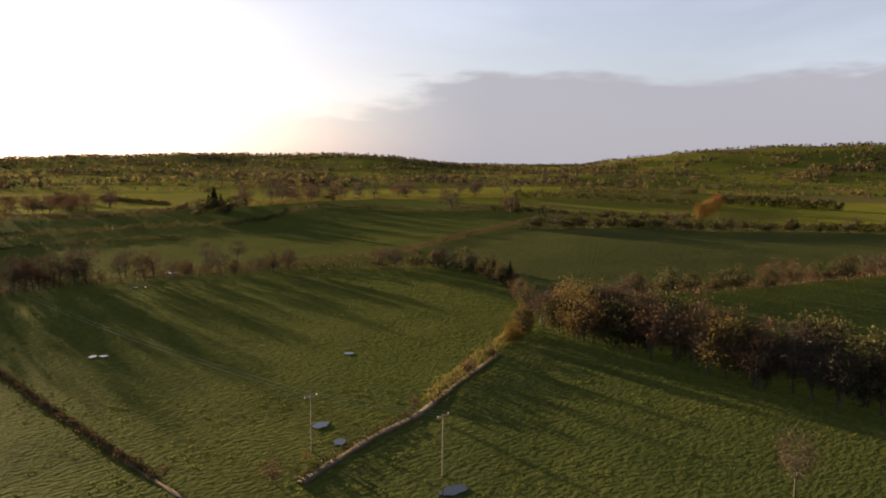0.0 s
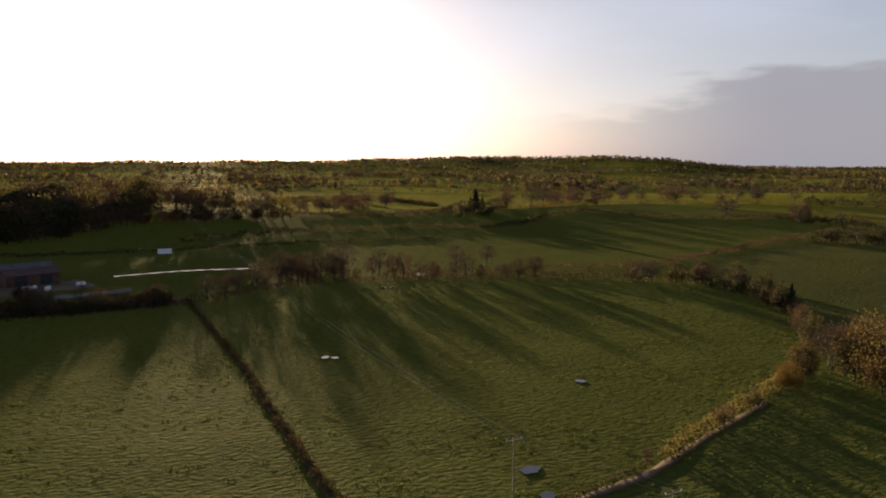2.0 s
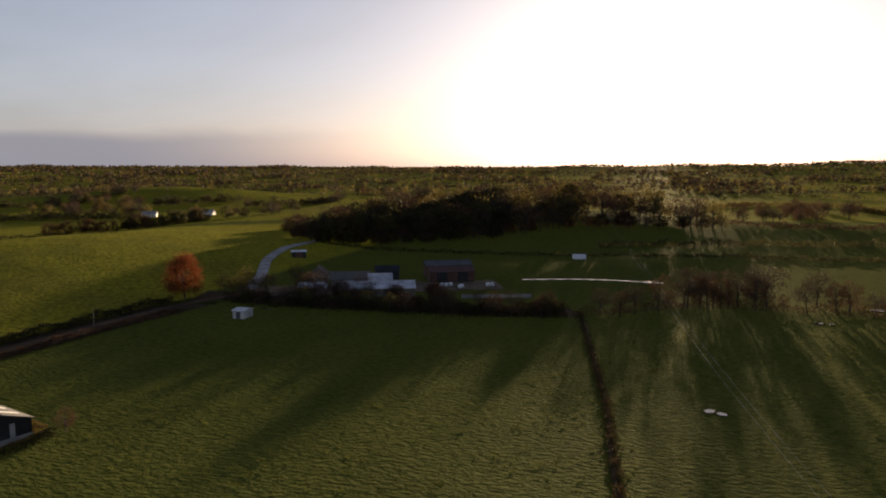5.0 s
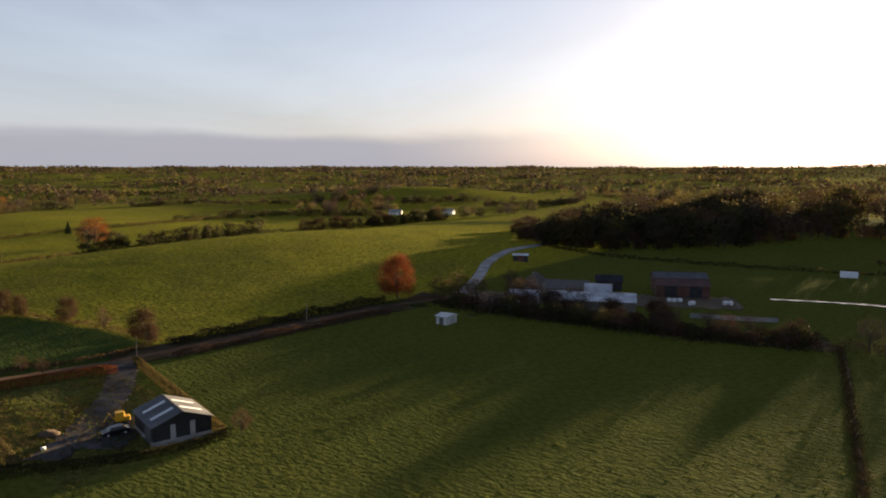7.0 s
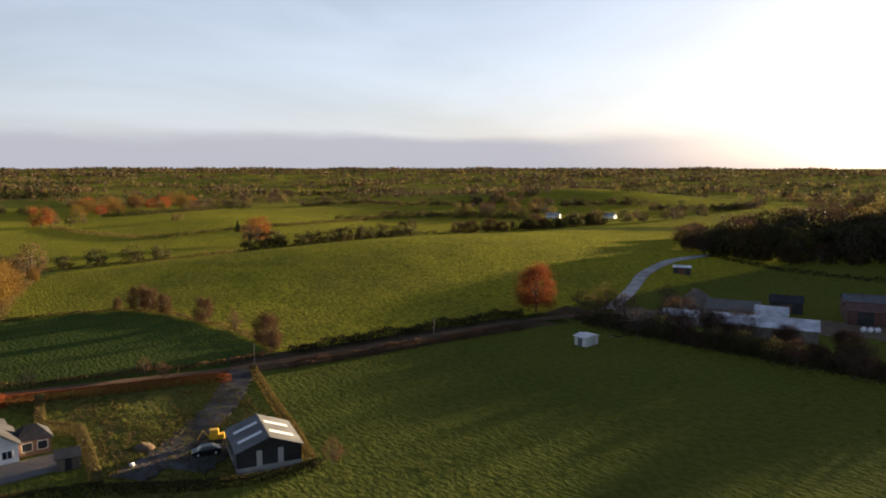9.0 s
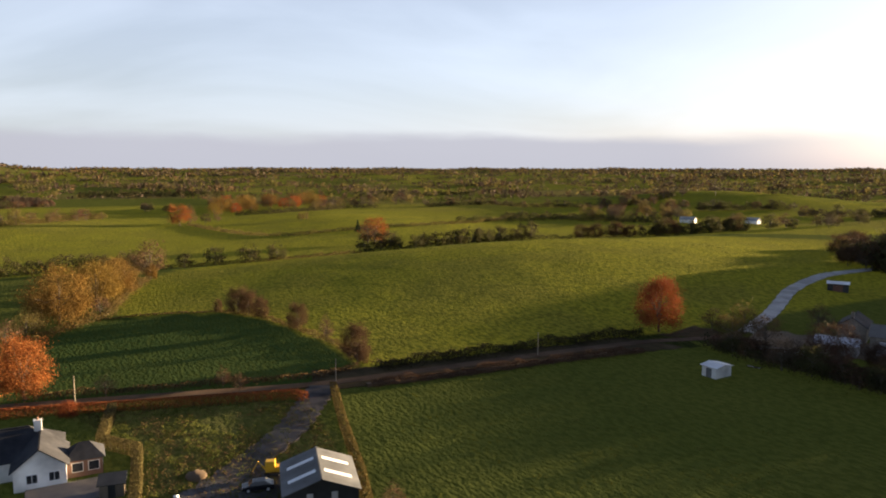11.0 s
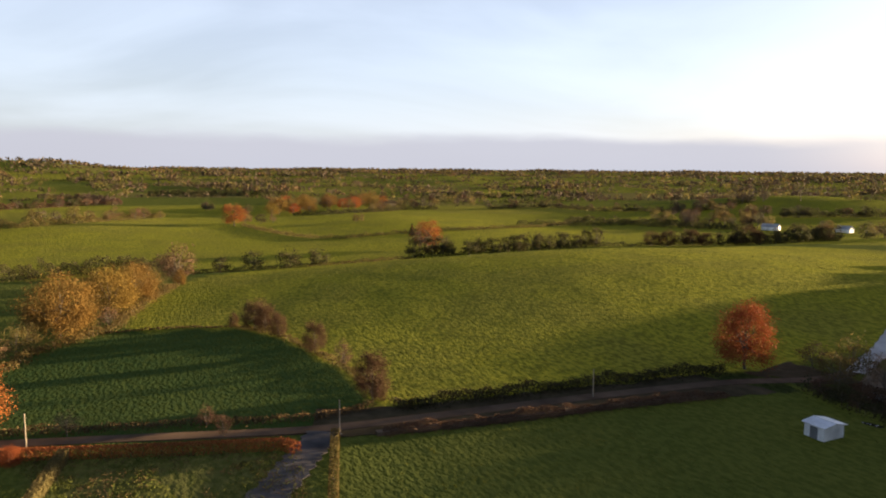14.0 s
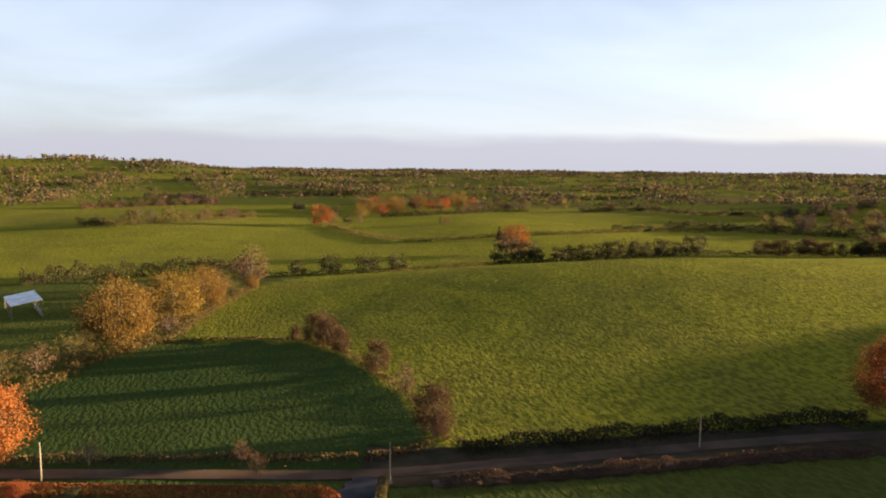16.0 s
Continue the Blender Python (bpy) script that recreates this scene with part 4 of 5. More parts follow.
# the oaks and shrubs of the small field
for x, y, h, k, w in ((-207, 94, 15.5, "gold", 0.98), (-229, 105, 13.5, "gold", 1.0), (-249, 112, 12, "gold", 1.0), (-256, 112, 10, "olive", 1.2), (-268, 116, 9, "olive", 1.3), (-281, 127, 15, "russet", 1.1), (-290, 127, 10, "olive", 1.0), (-278, 127, 6, "gold", 0.7), (-214, 105, 6, "russet", 1.2), (-192, 86, 7, "olive", 1.2), (-184, 82, 7, "russet", 1.2), (-178, 76, 8, "olive", 1.3), (-170, 70, 8, "russet", 1.3), (-199, 88, 6, "olive", 1.1),
                      (-199, 135, 4, "bush", 0.7), (-193, 139.5, 8, "bush", 0.85), (-189.5, 141.5, 7.5, "bush", 0.75), (-184, 144, 6.5, "bush", 0.65), (-167, 148.8, 7.5, "bush", 0.72), (-153, 151.5, 6.5, "russet", 0.8), (-134, 152, 8.5, "bush", 0.8), (-131, 152, 5, "bush", 0.6), (-130.5, 150.5, 5, "russet", 1.0),
                      (-119.5, 232, 14.5, "orange", 1.0), (-139.5, 86.5, 11.5, "orange", 1.15), (-124.3, 93.3, 3.0, "orange", 1.4), (-64.2, 127.6, 4.6, "russet", 0.9), (-129.5, 121, 4, "russet", 0.9), (-124, 123, 4, "russet", 0.8), (-134, 100, 4.0, "bare", 1.2)):
    plant(k, x, y, h, w, "field trees")
# behind the hill
for x, y in along([(-345, 244), (-348, 290), (-355, 330), (-364, 374)], 6.5, 1.0):
    plant("dark", x, y, trng.uniform(8.5, 12), 0.95)
for x, y in along([(-355, 404), (-330, 450), (-330, 543)], 7.0, 1.5):
    plant(trng.choice(("dark", "bush", "dark")), x, y, trng.uniform(8, 12), 1.1)
for x, y, h, k in ((-392, 272, 17, "orange"), (-384, 264, 13, "bare"), (-318, 146, 7, "dark"), (-321, 160, 9, "dark"), (-321, 176, 9, "dark"), (-324, 190, 8.5, "dark"), (-600, 191, 18, "orange"), (-604, 200, 13, "russet"), (-612, 214, 9, "dark"), (-620, 226, 8, "russet"), (-459, 289, 9, "conifer"), (-574, 285, 7, "olive"), (-578, 291, 7, "olive"), (-572, 801, 16, "bare")):
    plant(k, x, y, h, 1.15, "field trees")
# autumn copse and its neighbours beyond the hill
for x, y in along([(-720, 262), (-790, 290), (-870, 330)], 9.0, 14.0) + along([(-760, 330), (-850, 370), (-940, 420)], 12.0, 16.0):
    plant(trng.choice(("gold", "orange", "olive", "russet", "gold")), x, y, trng.uniform(11, 17), 1.2, "trees of the copse")
for x, y in along([(-725, 350), (-775, 400), (-775, 445)], 9.0, 5.0) + along([(-840, 180), (-800, 205), (-760, 225)], 10.0, 7.0) + along([(-690, 145), (-650, 112), (-600, 60), (-590, 20)], 13.0, 3.0):
    plant(trng.choice(("olive", "bare", "olive", "dark", "russet")), x, y, trng.uniform(7, 13), 1.15, "field trees")
for x, y in along([(-980, 108), (-918, 24), (-880, -30)], 12.0, 4.0) + along([(-755, 504), (-768, 549), (-750, 601), (-681, 600), (-635, 640), (-595, 665)], 15.0, 4.0):
    plant(trng.choice(("russet", "bare", "dark", "dark")), x, y, trng.uniform(6, 11), 1.2, "field trees")
for x, y in along([(-500, 545), (-470, 590), (-450, 625)], 6.0, 9.0) + along([(-560, 600), (-540, 650), (-500, 690)], 7.0, 14.0) + along([(-600, 640), (-610, 720), (-590, 780)], 9.0, 12.0):
    plant(trng.choice(("bare", "russet", "olive", "bare")), x, y, trng.uniform(9, 15), 1.2, "trees by the cottages")
for x, y in along([(-509, 699), (-486, 732), (-455, 777)], 12.0, 4.0) + along([(-419, 735), (-366, 795), (-366, 871)], 12.0, 4.0) + along([(-330, 560), (-310, 620), (-330, 700)], 12.0, 10.0):
    plant(trng.choice(("dark", "bare", "russet", "dark")), x, y, trng.uniform(7, 12), 1.2, "field trees")
# around the farm
for x, y in ((-446, 588), (-440, 604), (-414, 612), (-410, 600), (-404, 622), (-380, 648), (-372, 640), (-366, 628), (-412, 640)):
    plant(trng.choice(("dark", "olive", "bare")), x, y, trng.uniform(5, 9), 1.1, "cottage trees")
for x, y in along([(-92, 238), (-64, 242), (-30, 243), (-4, 249)], 6.0, 1.5):
    plant(trng.choice(("bush", "bare", "bush", "russet")), x, y, trng.uniform(3.5, 6.5), 1.15, "farm trees")
for x, y, h, k, w in ((-103, 240, 7, "olive", 1.3), (-108, 250, 8, "olive", 1.3), (-96, 244, 8, "russet", 1.2), (-114, 246, 6, "russet", 1.3), (-84, 246, 8, "russet", 1.2), (-78, 244, 10, "russet", 1.1), (-92, 262, 7, "bare", 1.3), (-104, 277, 6, "russet", 1.2), (-62, 246, 9, "bare", 1.0), (-70, 247.5, 6.5, "bush", 1.0), (-52, 249, 6, "bush", 1.1), (-40, 253, 6.5, "bush", 1.1), (-160, 402, 11, "olive", 1.3), (-178, 410, 9, "olive", 1.2)):
    plant(k, x, y, h, w, "farm trees")
# the wood on its knoll
WOOD_EDGE = [(-155, 385), (-110, 392), (-75, 412), (-30, 455), (20, 472), (64, 488), (50, 520), (-40, 540), (-120, 565), (-190, 540), (-200, 450)]
done = 0
while done < 180:
    x, y = trng.uniform(-160, 64), trng.uniform(385, 565)
    if inside(np.array(x), np.array(y), WOOD_EDGE) and (done % 3 or y < 470):
        plant(trng.choice(("bare", "russet", "russet", "olive", "dark")), x, y, trng.uniform(13, 19), 1.25, "trees of the wood")
        done += 1
for x, y in along([(-200, 450), (-155, 385), (-110, 392), (-75, 412), (-30, 455), (20, 472), (64, 488)], 4.5, 2.5):
    plant(trng.choice(("russet", "dark", "russet", "bush", "bare")), x, y, trng.uniform(5, 11), 1.3, "trees of the wood")


# ---------------------------------------------------------------- distant country: boundary trees and woods as one mass each
def far_trees(name, mat, places, heights, per, size, label):
    r = np.random.default_rng(len(places))
    n = len(places)
    base = np.repeat(np.column_stack([places, height(places[:, 0], places[:, 1])]), per, 0)
    h = np.repeat(heights, per)
    d = r.normal(size=(n * per, 3))
    d /= np.linalg.norm(d, axis=1)[:, None]
    d *= r.uniform(0.4, 1.0, (n * per, 1))
    c = base + d * np.stack([h * 0.42, h * 0.42, h * 0.46], 1)
    c[:, 2] += h * 0.5
    v, f = leaves(c, 1.0, r, 0.9)
    s = np.repeat(h * size, 4)[:, None]
    cc = np.repeat(c, 4, 0)
    v = cc + (v - cc) * s
    ob = new(name, raw_mesh(name, v, f, mat))
    return tagged(ob, label, "trees", kind="stuff")


frng = np.random.default_rng(21)


def boundaries():
    """Points every 3 m along the boundaries between the field cells."""
    C = cells.reshape(41, 41, 2)
    out = []
    s = np.arange(-190, 190, 3.0)
    for di, dj in ((1, 0), (0, 1), (1, 1), (1, -1)):
        i, j = [k.ravel() for k in np.meshgrid(np.arange(2, 38), np.arange(3, 38), indexing="ij")]
        A, B = C[i, j], C[i + di, j + dj]
        d = B - A
        n = np.stack([-d[:, 1], d[:, 0]], 1) / np.linalg.norm(d, axis=1)[:, None]
        P = ((A + B) / 2)[:, None] + n[:, None] * s[None, :, None]
        dA = np.linalg.norm(P - A[:, None], axis=2)
        ok = np.ones(dA.shape, bool)
        for a in range(-2, 4):
            for b in range(-3, 4):
                ii, jj = np.clip(i + a, 0, 40), np.clip(j + b, 0, 40)
                ok &= np.linalg.norm(P - C[ii, jj][:, None], axis=2) >= dA - 0.01
        out.append(P[ok])
    return np.concatenate(out)


line = boundaries() + 0.0
line += frng.normal(0, 0.8, line.shape)
dist = np.hypot(line[:, 0] - 10, line[:, 1] - 60)
azim = np.degrees(np.arctan2(line[:, 0] - 10, line[:, 1] - 60))
keep = (dist > 960) & (dist < 4400) & (azim > -122) & (azim < 86) & ~inside(line[:, 0], line[:, 1], NEARZONE)
keep &= (np.hypot(line[:, 0] + 220, line[:, 1] - 300) > 160)
keep &= frng.uniform(0, 1, len(line)) < np.where(dist < 1100, 0.8, np.where(dist < 2200, 0.75, 0.45))
line, dist = line[keep], dist[keep]
gap = np.array([noise.noise((p * 0.011, q * 0.011, 3)) for p, q in line])
line, dist, gap = line[gap > -0.28], dist[gap > -0.28], gap[gap > -0.28]
tall = frng.uniform(0, 1, len(line)) < 0.10 + 0.25 * np.clip(gap, 0, 1) + 0.14 * np.clip((dist - 900) / 1200, 0, 1)
hts = np.where(tall, frng.uniform(6, 13, len(line)), frng.uniform(2.8, 5.2, len(line)) * (1 + dist / 5000))
pts = [np.column_stack([line, dist, hts])]
for lo, hi, n in ((1000, 1500, 45), (1500, 2400, 120), (2400, 4300, 360)):
    pool = line[(dist >= lo) & (dist < hi)]
    for g in frng.integers(0, len(pool), n):
        m = int(frng.integers(16, 52))
        gx, gy = pool[g][0] + frng.normal(0, 20 + lo * 0.03, m), pool[g][1] + frng.normal(0, 12 + lo * 0.012, m)
        ok = ~inside(gx, gy, NEARZONE) & (np.hypot(gx + 600, gy - 850) > 130)
        pts.append(np.column_stack([gx, gy, np.hypot(gx - 10, gy - 60), frng.uniform(8, 16, m)])[ok])
pts = np.concatenate(pts)
pick = frng.integers(0, 10, len(pts))
for lo, hi, h0, h1, per, size in ((0, 1100, 0, 6, 20, 0.28), (0, 1100, 6, 99, 72, 0.14), (1100, 2200, 0, 6, 7, 0.48), (1100, 2200, 6, 99, 18, 0.28), (2200, 9000, 0, 6, 3, 0.9), (2200, 9000, 6, 99, 6, 0.55)):
    ring = (pts[:, 2] >= lo) & (pts[:, 2] < hi) & (pts[:, 3] >= h0) & (pts[:, 3] < h1)
    for mat, sel, word in ((DARKLEAF, pick < 3, "dark green"), (TWIG, (pick >= 3) & (pick < 7), "bare brown"), (OLIVE, (pick >= 7) & (pick < 9), "olive and golden"), (TWIGRED, pick >= 9, "russet")):
        q = ring & sel
        if q.any():
            far_trees("hedgerow_trees", mat, pts[q][:, :2], pts[q][:, 3], per, size, word + " distant hedgerow trees between fields")


# ---------------------------------------------------------------- buildings
def gable_building(name, x, y, rz, length, width, eave, ridge, wall_mat, roof_mat, label, category="shed", over=0.35, plinth=0.0, doors=(), skylights=0, roof_label="", split=None):
    """A shed with four walls, two roof slopes and gable ends; its ridge runs along local x."""
    ob = empty(name, x, y, hz(x, y), rz)
    tagged(ob, label, category)
    L, W = length / 2, width / 2
    t = 0.2
    base = -0.6
    part("side_wall", boxes((-L, L, -W, -W + t, base, eave)), wall_mat, ob)
    part("side_wall", boxes((-L, L, W - t, W, base, eave)), wall_mat, ob)
    for s in (-1, 1):
        x0, x1 = (s * L, s * (L - t))
        ya, yb = -W + t + 0.003, W - t - 0.003
        zb = eave + (ridge - eave) * t / W
        pr = [(x0, ya, base), (x0, yb, base), (x0, yb, zb), (x0, 0, ridge), (x0, ya, zb)]
        pr += [(x1, a, b) for _, a, b in pr]
        part("gable_wall", solid(pr, ((0, 1, 2, 3, 4), (9, 8, 7, 6, 5), (0, 5, 6, 1), (1, 6, 7, 2), (2, 7, 8, 3), (3, 8, 9, 4), (4, 9, 5, 0))), wall_mat, ob)
    dz = (ridge - eave) / W * over
    slopes = []
    for s in (-1, 1):
        p = [(-L - over, s * (W + over), eave - dz + 0.12), (L + over, s * (W + over), eave - dz + 0.12), (L + over, 0, ridge + 0.12), (-L - over, 0, ridge + 0.12)]
        if s > 0:
            p = [p[1], p[0], p[3], p[2]]
        slopes.append(part("roof_slope", slab(*p, 0.1), roof_mat, ob, roof_label))
        for k in range(skylights):
            cx = -L + (k + 0.7) * 2 * L / (skylights + 0.4)
            q = [(cx - 0.45, 0.88), (cx + 0.45, 0.88), (cx + 0.45, 0.12), (cx - 0.45, 0.12)]
            pp = [(u, s * W * v, ridge + (eave - ridge) * v + 0.15) for u, v in q]
            if s > 0:
                pp = [pp[1], pp[0], pp[3], pp[2]]
            part("skylight", slab(*pp, 0.03), SKYLIGHT, slopes[-1], "pale translucent roof sheet")
    part("ridge_cap", boxes((-L - over, L + over, -0.14, 0.14, ridge + 0.1, ridge + 0.2), bevel=0.03), roof_mat, ob)
    if plinth:
        part("plinth", boxes((-L - 0.04, L + 0.04, -W - 0.04, -W + t, -0.5, plinth), (-L - 0.04, L + 0.04, W - t, W + 0.04, -0.5, plinth), (-L - 0.04, -L + t, -W, W, -0.5, plinth), (L - t, L + 0.04, -W, W, -0.5, plinth)), CONCRETE, ob, "pale concrete plinth")
    for side, pos, w, z0, z1, mat, nm in doors:
        if side in "NS":
            yy = W if side == "N" else -W
            part(nm, boxes((pos - w / 2, pos + w / 2, yy - 0.06, yy + 0.06, z0, z1)), mat, ob)
        else:
            xx = L if side == "E" else -L
            part(nm, boxes((xx - 0.06, xx + 0.06, pos - w / 2, pos + w / 2, z0, z1)), mat, ob)
    return ob


# shed by the driveway: dark cladding over a pale base, two bays of roof lights
gable_building("garden_shed", -73.7, 121.1, -15.4, 10.0, 9.3, 3.2, 4.9, DARKSHEET, GREYSHEET, "dark clad garden shed with grey sheet roof and pale roof lights", plinth=0.8, skylights=2,
               doors=(("E", -1.5, 0.8, 0.8, 3.1, CONCRETE, "wall_panel"), ("E", 1.6, 0.8, 0.8, 3.1, CONCRETE, "wall_panel"), ("W", 0, 3.4, -0.2, 2.8, DARKSHEET, "roller_door"), ("S", 2.5, 3.0, -0.2, 2.6, GREYSHEET, "roller_door")))
# farm
gable_building("livestock_hut", -86.2, 214.0, 0, 3.6, 4.8, 2.2, 2.6, ZINC, ZINC, "small galvanised metal hut standing in the pasture", doors=(("S", 0, 1.4, -0.2, 1.9, GREYSHEET, "door"),))
gable_building("farm_shed", -62.5, 258, 23.5, 25, 10.5, 3.2, 4.9, STONE, ZINC, "long farm shed with a shining galvanised roof", doors=(("S", -6, 3, -0.2, 2.6, RUST, "sliding_door"), ("S", 5, 3, -0.2, 2.6, RUST, "sliding_door")))
gable_building("farm_shed", -65, 267, 23.5, 8, 6.0, 4.4, 6.0, RENDER_WHITE, ZINC, "whitewashed farm building with a pale metal roof", doors=(("E", 0, 2.2, -0.2, 2.4, RUST, "door"),))
gable_building("stone_barn", -77.5, 270, 23.5, 14, 7, 3.4, 5.6, STONE, PAVING, "old stone barn with a weathered pale roof", doors=(("S", 0, 2.4, -0.2, 2.6, WOOD, "door"), ("S", 4, 0.9, 1.0, 2.0, GLASS, "window")))
gable_building("farm_shed", -84.5, 254, 23.5, 9, 5, 2.6, 3.8, CONCRETE, ZINC, "low farm shed with a pale metal roof", doors=(("S", 0, 2.0, -0.2, 2.1, RUST, "door"),))
gable_building("farm_shed", -73, 293.5, 25, 9, 8, 3.4, 4.8, DARKSHEET, SLATE, "dark square farm shed with a slate-grey roof", doors=(("S", 0, 3.2, -0.2, 2.8, RUST, "sliding_door"),))
gable_building("hay_barn", -48, 296, 28, 17, 9, 4.0, 5.6, RUST, RUST, "large red-oxide hay barn with a sheet roof", category="barn", doors=(("S", -4, 4, -0.2, 3.8, DARKSHEET, "opening"), ("S", 4, 4, -0.2, 3.8, DARKSHEET, "opening")))
gable_building("hay_barn", -52, 305.5, 28, 18, 9, 4.6, 6.3, RUST, GREYSHEET, "large dark hay barn with a pale ridge", category="barn")
gable_building("farmhouse", -91, 272, 113, 10, 6.5, 4.0, 6.2, STONE, SLATE, "pale stone farmhouse with a dark slate roof", category="house", doors=(("W", 0, 1.0, 0.9, 2.0, GLASS, "window"), ("N", 0, 0.9, -0.2, 2.0, WOOD, "door")))
gable_building("machine_shed", -131.5, 331, 30, 6.5, 4.5, 2.6, 3.1, DARKSHEET, ZINC, "low dark machine shed with a pale roof beside the lane", doors=(("S", 0, 3, -0.2, 2.2, RUST, "door"),))


def chimney(x, y, z, rz):
    ob = empty("chimney_stack", x, y, z, rz)
    tagged(ob, "rendered chimney stack on the farmhouse ridge", "chimney")
    part("stack", boxes((-0.5, 0.5, -0.35, 0.35, -0.8, 1.1), (-0.58, 0.58, -0.42, 0.42, 1.1, 1.25), bevel=0.02), STONE, ob)
    part("pot", raw_mesh("pot", *tube([(0, 0, 1.2), (0, 0, 1.7)], [0.15, 0.12], 10)), BRICK, ob)


chimney(-89.3, 268.0, hz(-91, 272) + 6.2, 113)


def yard_wall(x0, y0, x1, y1, h):
    L = math.hypot(x1 - x0, y1 - y0)
    ob = empty("yard_wall", x0, y0, hz(x0, y0), math.degrees(math.atan2(y1 - y0, x1 - x0)))
    tagged(ob, "low pale concrete wall round the farmyard", "wall")
    part("wall_body", boxes((0, L, -0.12, 0.12, -0.8, h), bevel=0.02), CONCRETE, ob)
    part("coping", boxes((-0.03, L + 0.03, -0.17, 0.17, h, h + 0.1), bevel=0.02), PAVING, ob, "pale coping")


yard_wall(-96, 239, -84, 246, 1.3)
yard_wall(-34, 262, -12, 270, 1.2)


def bale(x, y):
    ob = empty("silage_bale", x, y, hz(x, y) + 0.75, trng.uniform(0, 180))
    tagged(ob, "round silage bale in white plastic wrap", "bale", "silage bales")
    part("wrap", raw_mesh("wrap", *tube([(-0.62, 0, 0), (-0.6, 0, 0), (-0.5, 0, 0), (0.5, 0, 0), (0.6, 0, 0), (0.62, 0, 0)], [0.02, 0.62, 0.72, 0.72, 0.62, 0.02], 18), PLASTIC, True), None, ob)


for x, y in ((-45.4, 282), (-44, 283), (-46.8, 281.2), (-39.5, 279.5), (-39.2, 281), (-31, 287), (-29.5, 287.6)):
    bale(x, y)


def polytunnel(x, y, rz):
    ob = empty("polytunnel", x, y, hz(x, y), rz)
    tagged(ob, "small white plastic polytunnel in the paddock", "polytunnel")
    th = np.linspace(0, math.pi, 13)
    v = np.array([(px2, 2.0 * math.cos(a), 2.2 * math.sin(a) - 0.1) for px2 in (-3.0, -1.5, 0, 1.5, 3.0) for a in th])
    f = np.array([(i * 13 + k, i * 13 + k + 1, (i + 1) * 13 + k + 1, (i + 1) * 13 + k) for i in range(4) for k in range(12)])
    part("cover", raw_mesh("cover", v, f, SKYLIGHT, True), None, ob)
    for i, px2 in enumerate((-3.0, 3.0)):
        ring = [(px2, 2.0 * math.cos(a), 2.2 * math.sin(a) - 0.1) for a in th]
        part("hoop", raw_mesh("hoop", *tube(ring, [0.04] * 13, 5)), ZINC, ob)
        part("end_sheet", solid([(px2, p[1], p[2]) for p in ring], (tuple(range(13)),)), SKYLIGHT, ob)


polytunnel(-7.6, 372, 10)
gable_building("cottage", -428, 592, 25, 13, 7, 2.8, 5.2, RENDER_WHITE, CONCRETE, "distant whitewashed cottage with a pale grey roof", category="house")
gable_building("cottage", -392, 632, 10, 11, 7, 2.8, 5.2, RENDER_WHITE, CONCRETE, "distant whitewashed cottage with a pale grey roof", category="house")


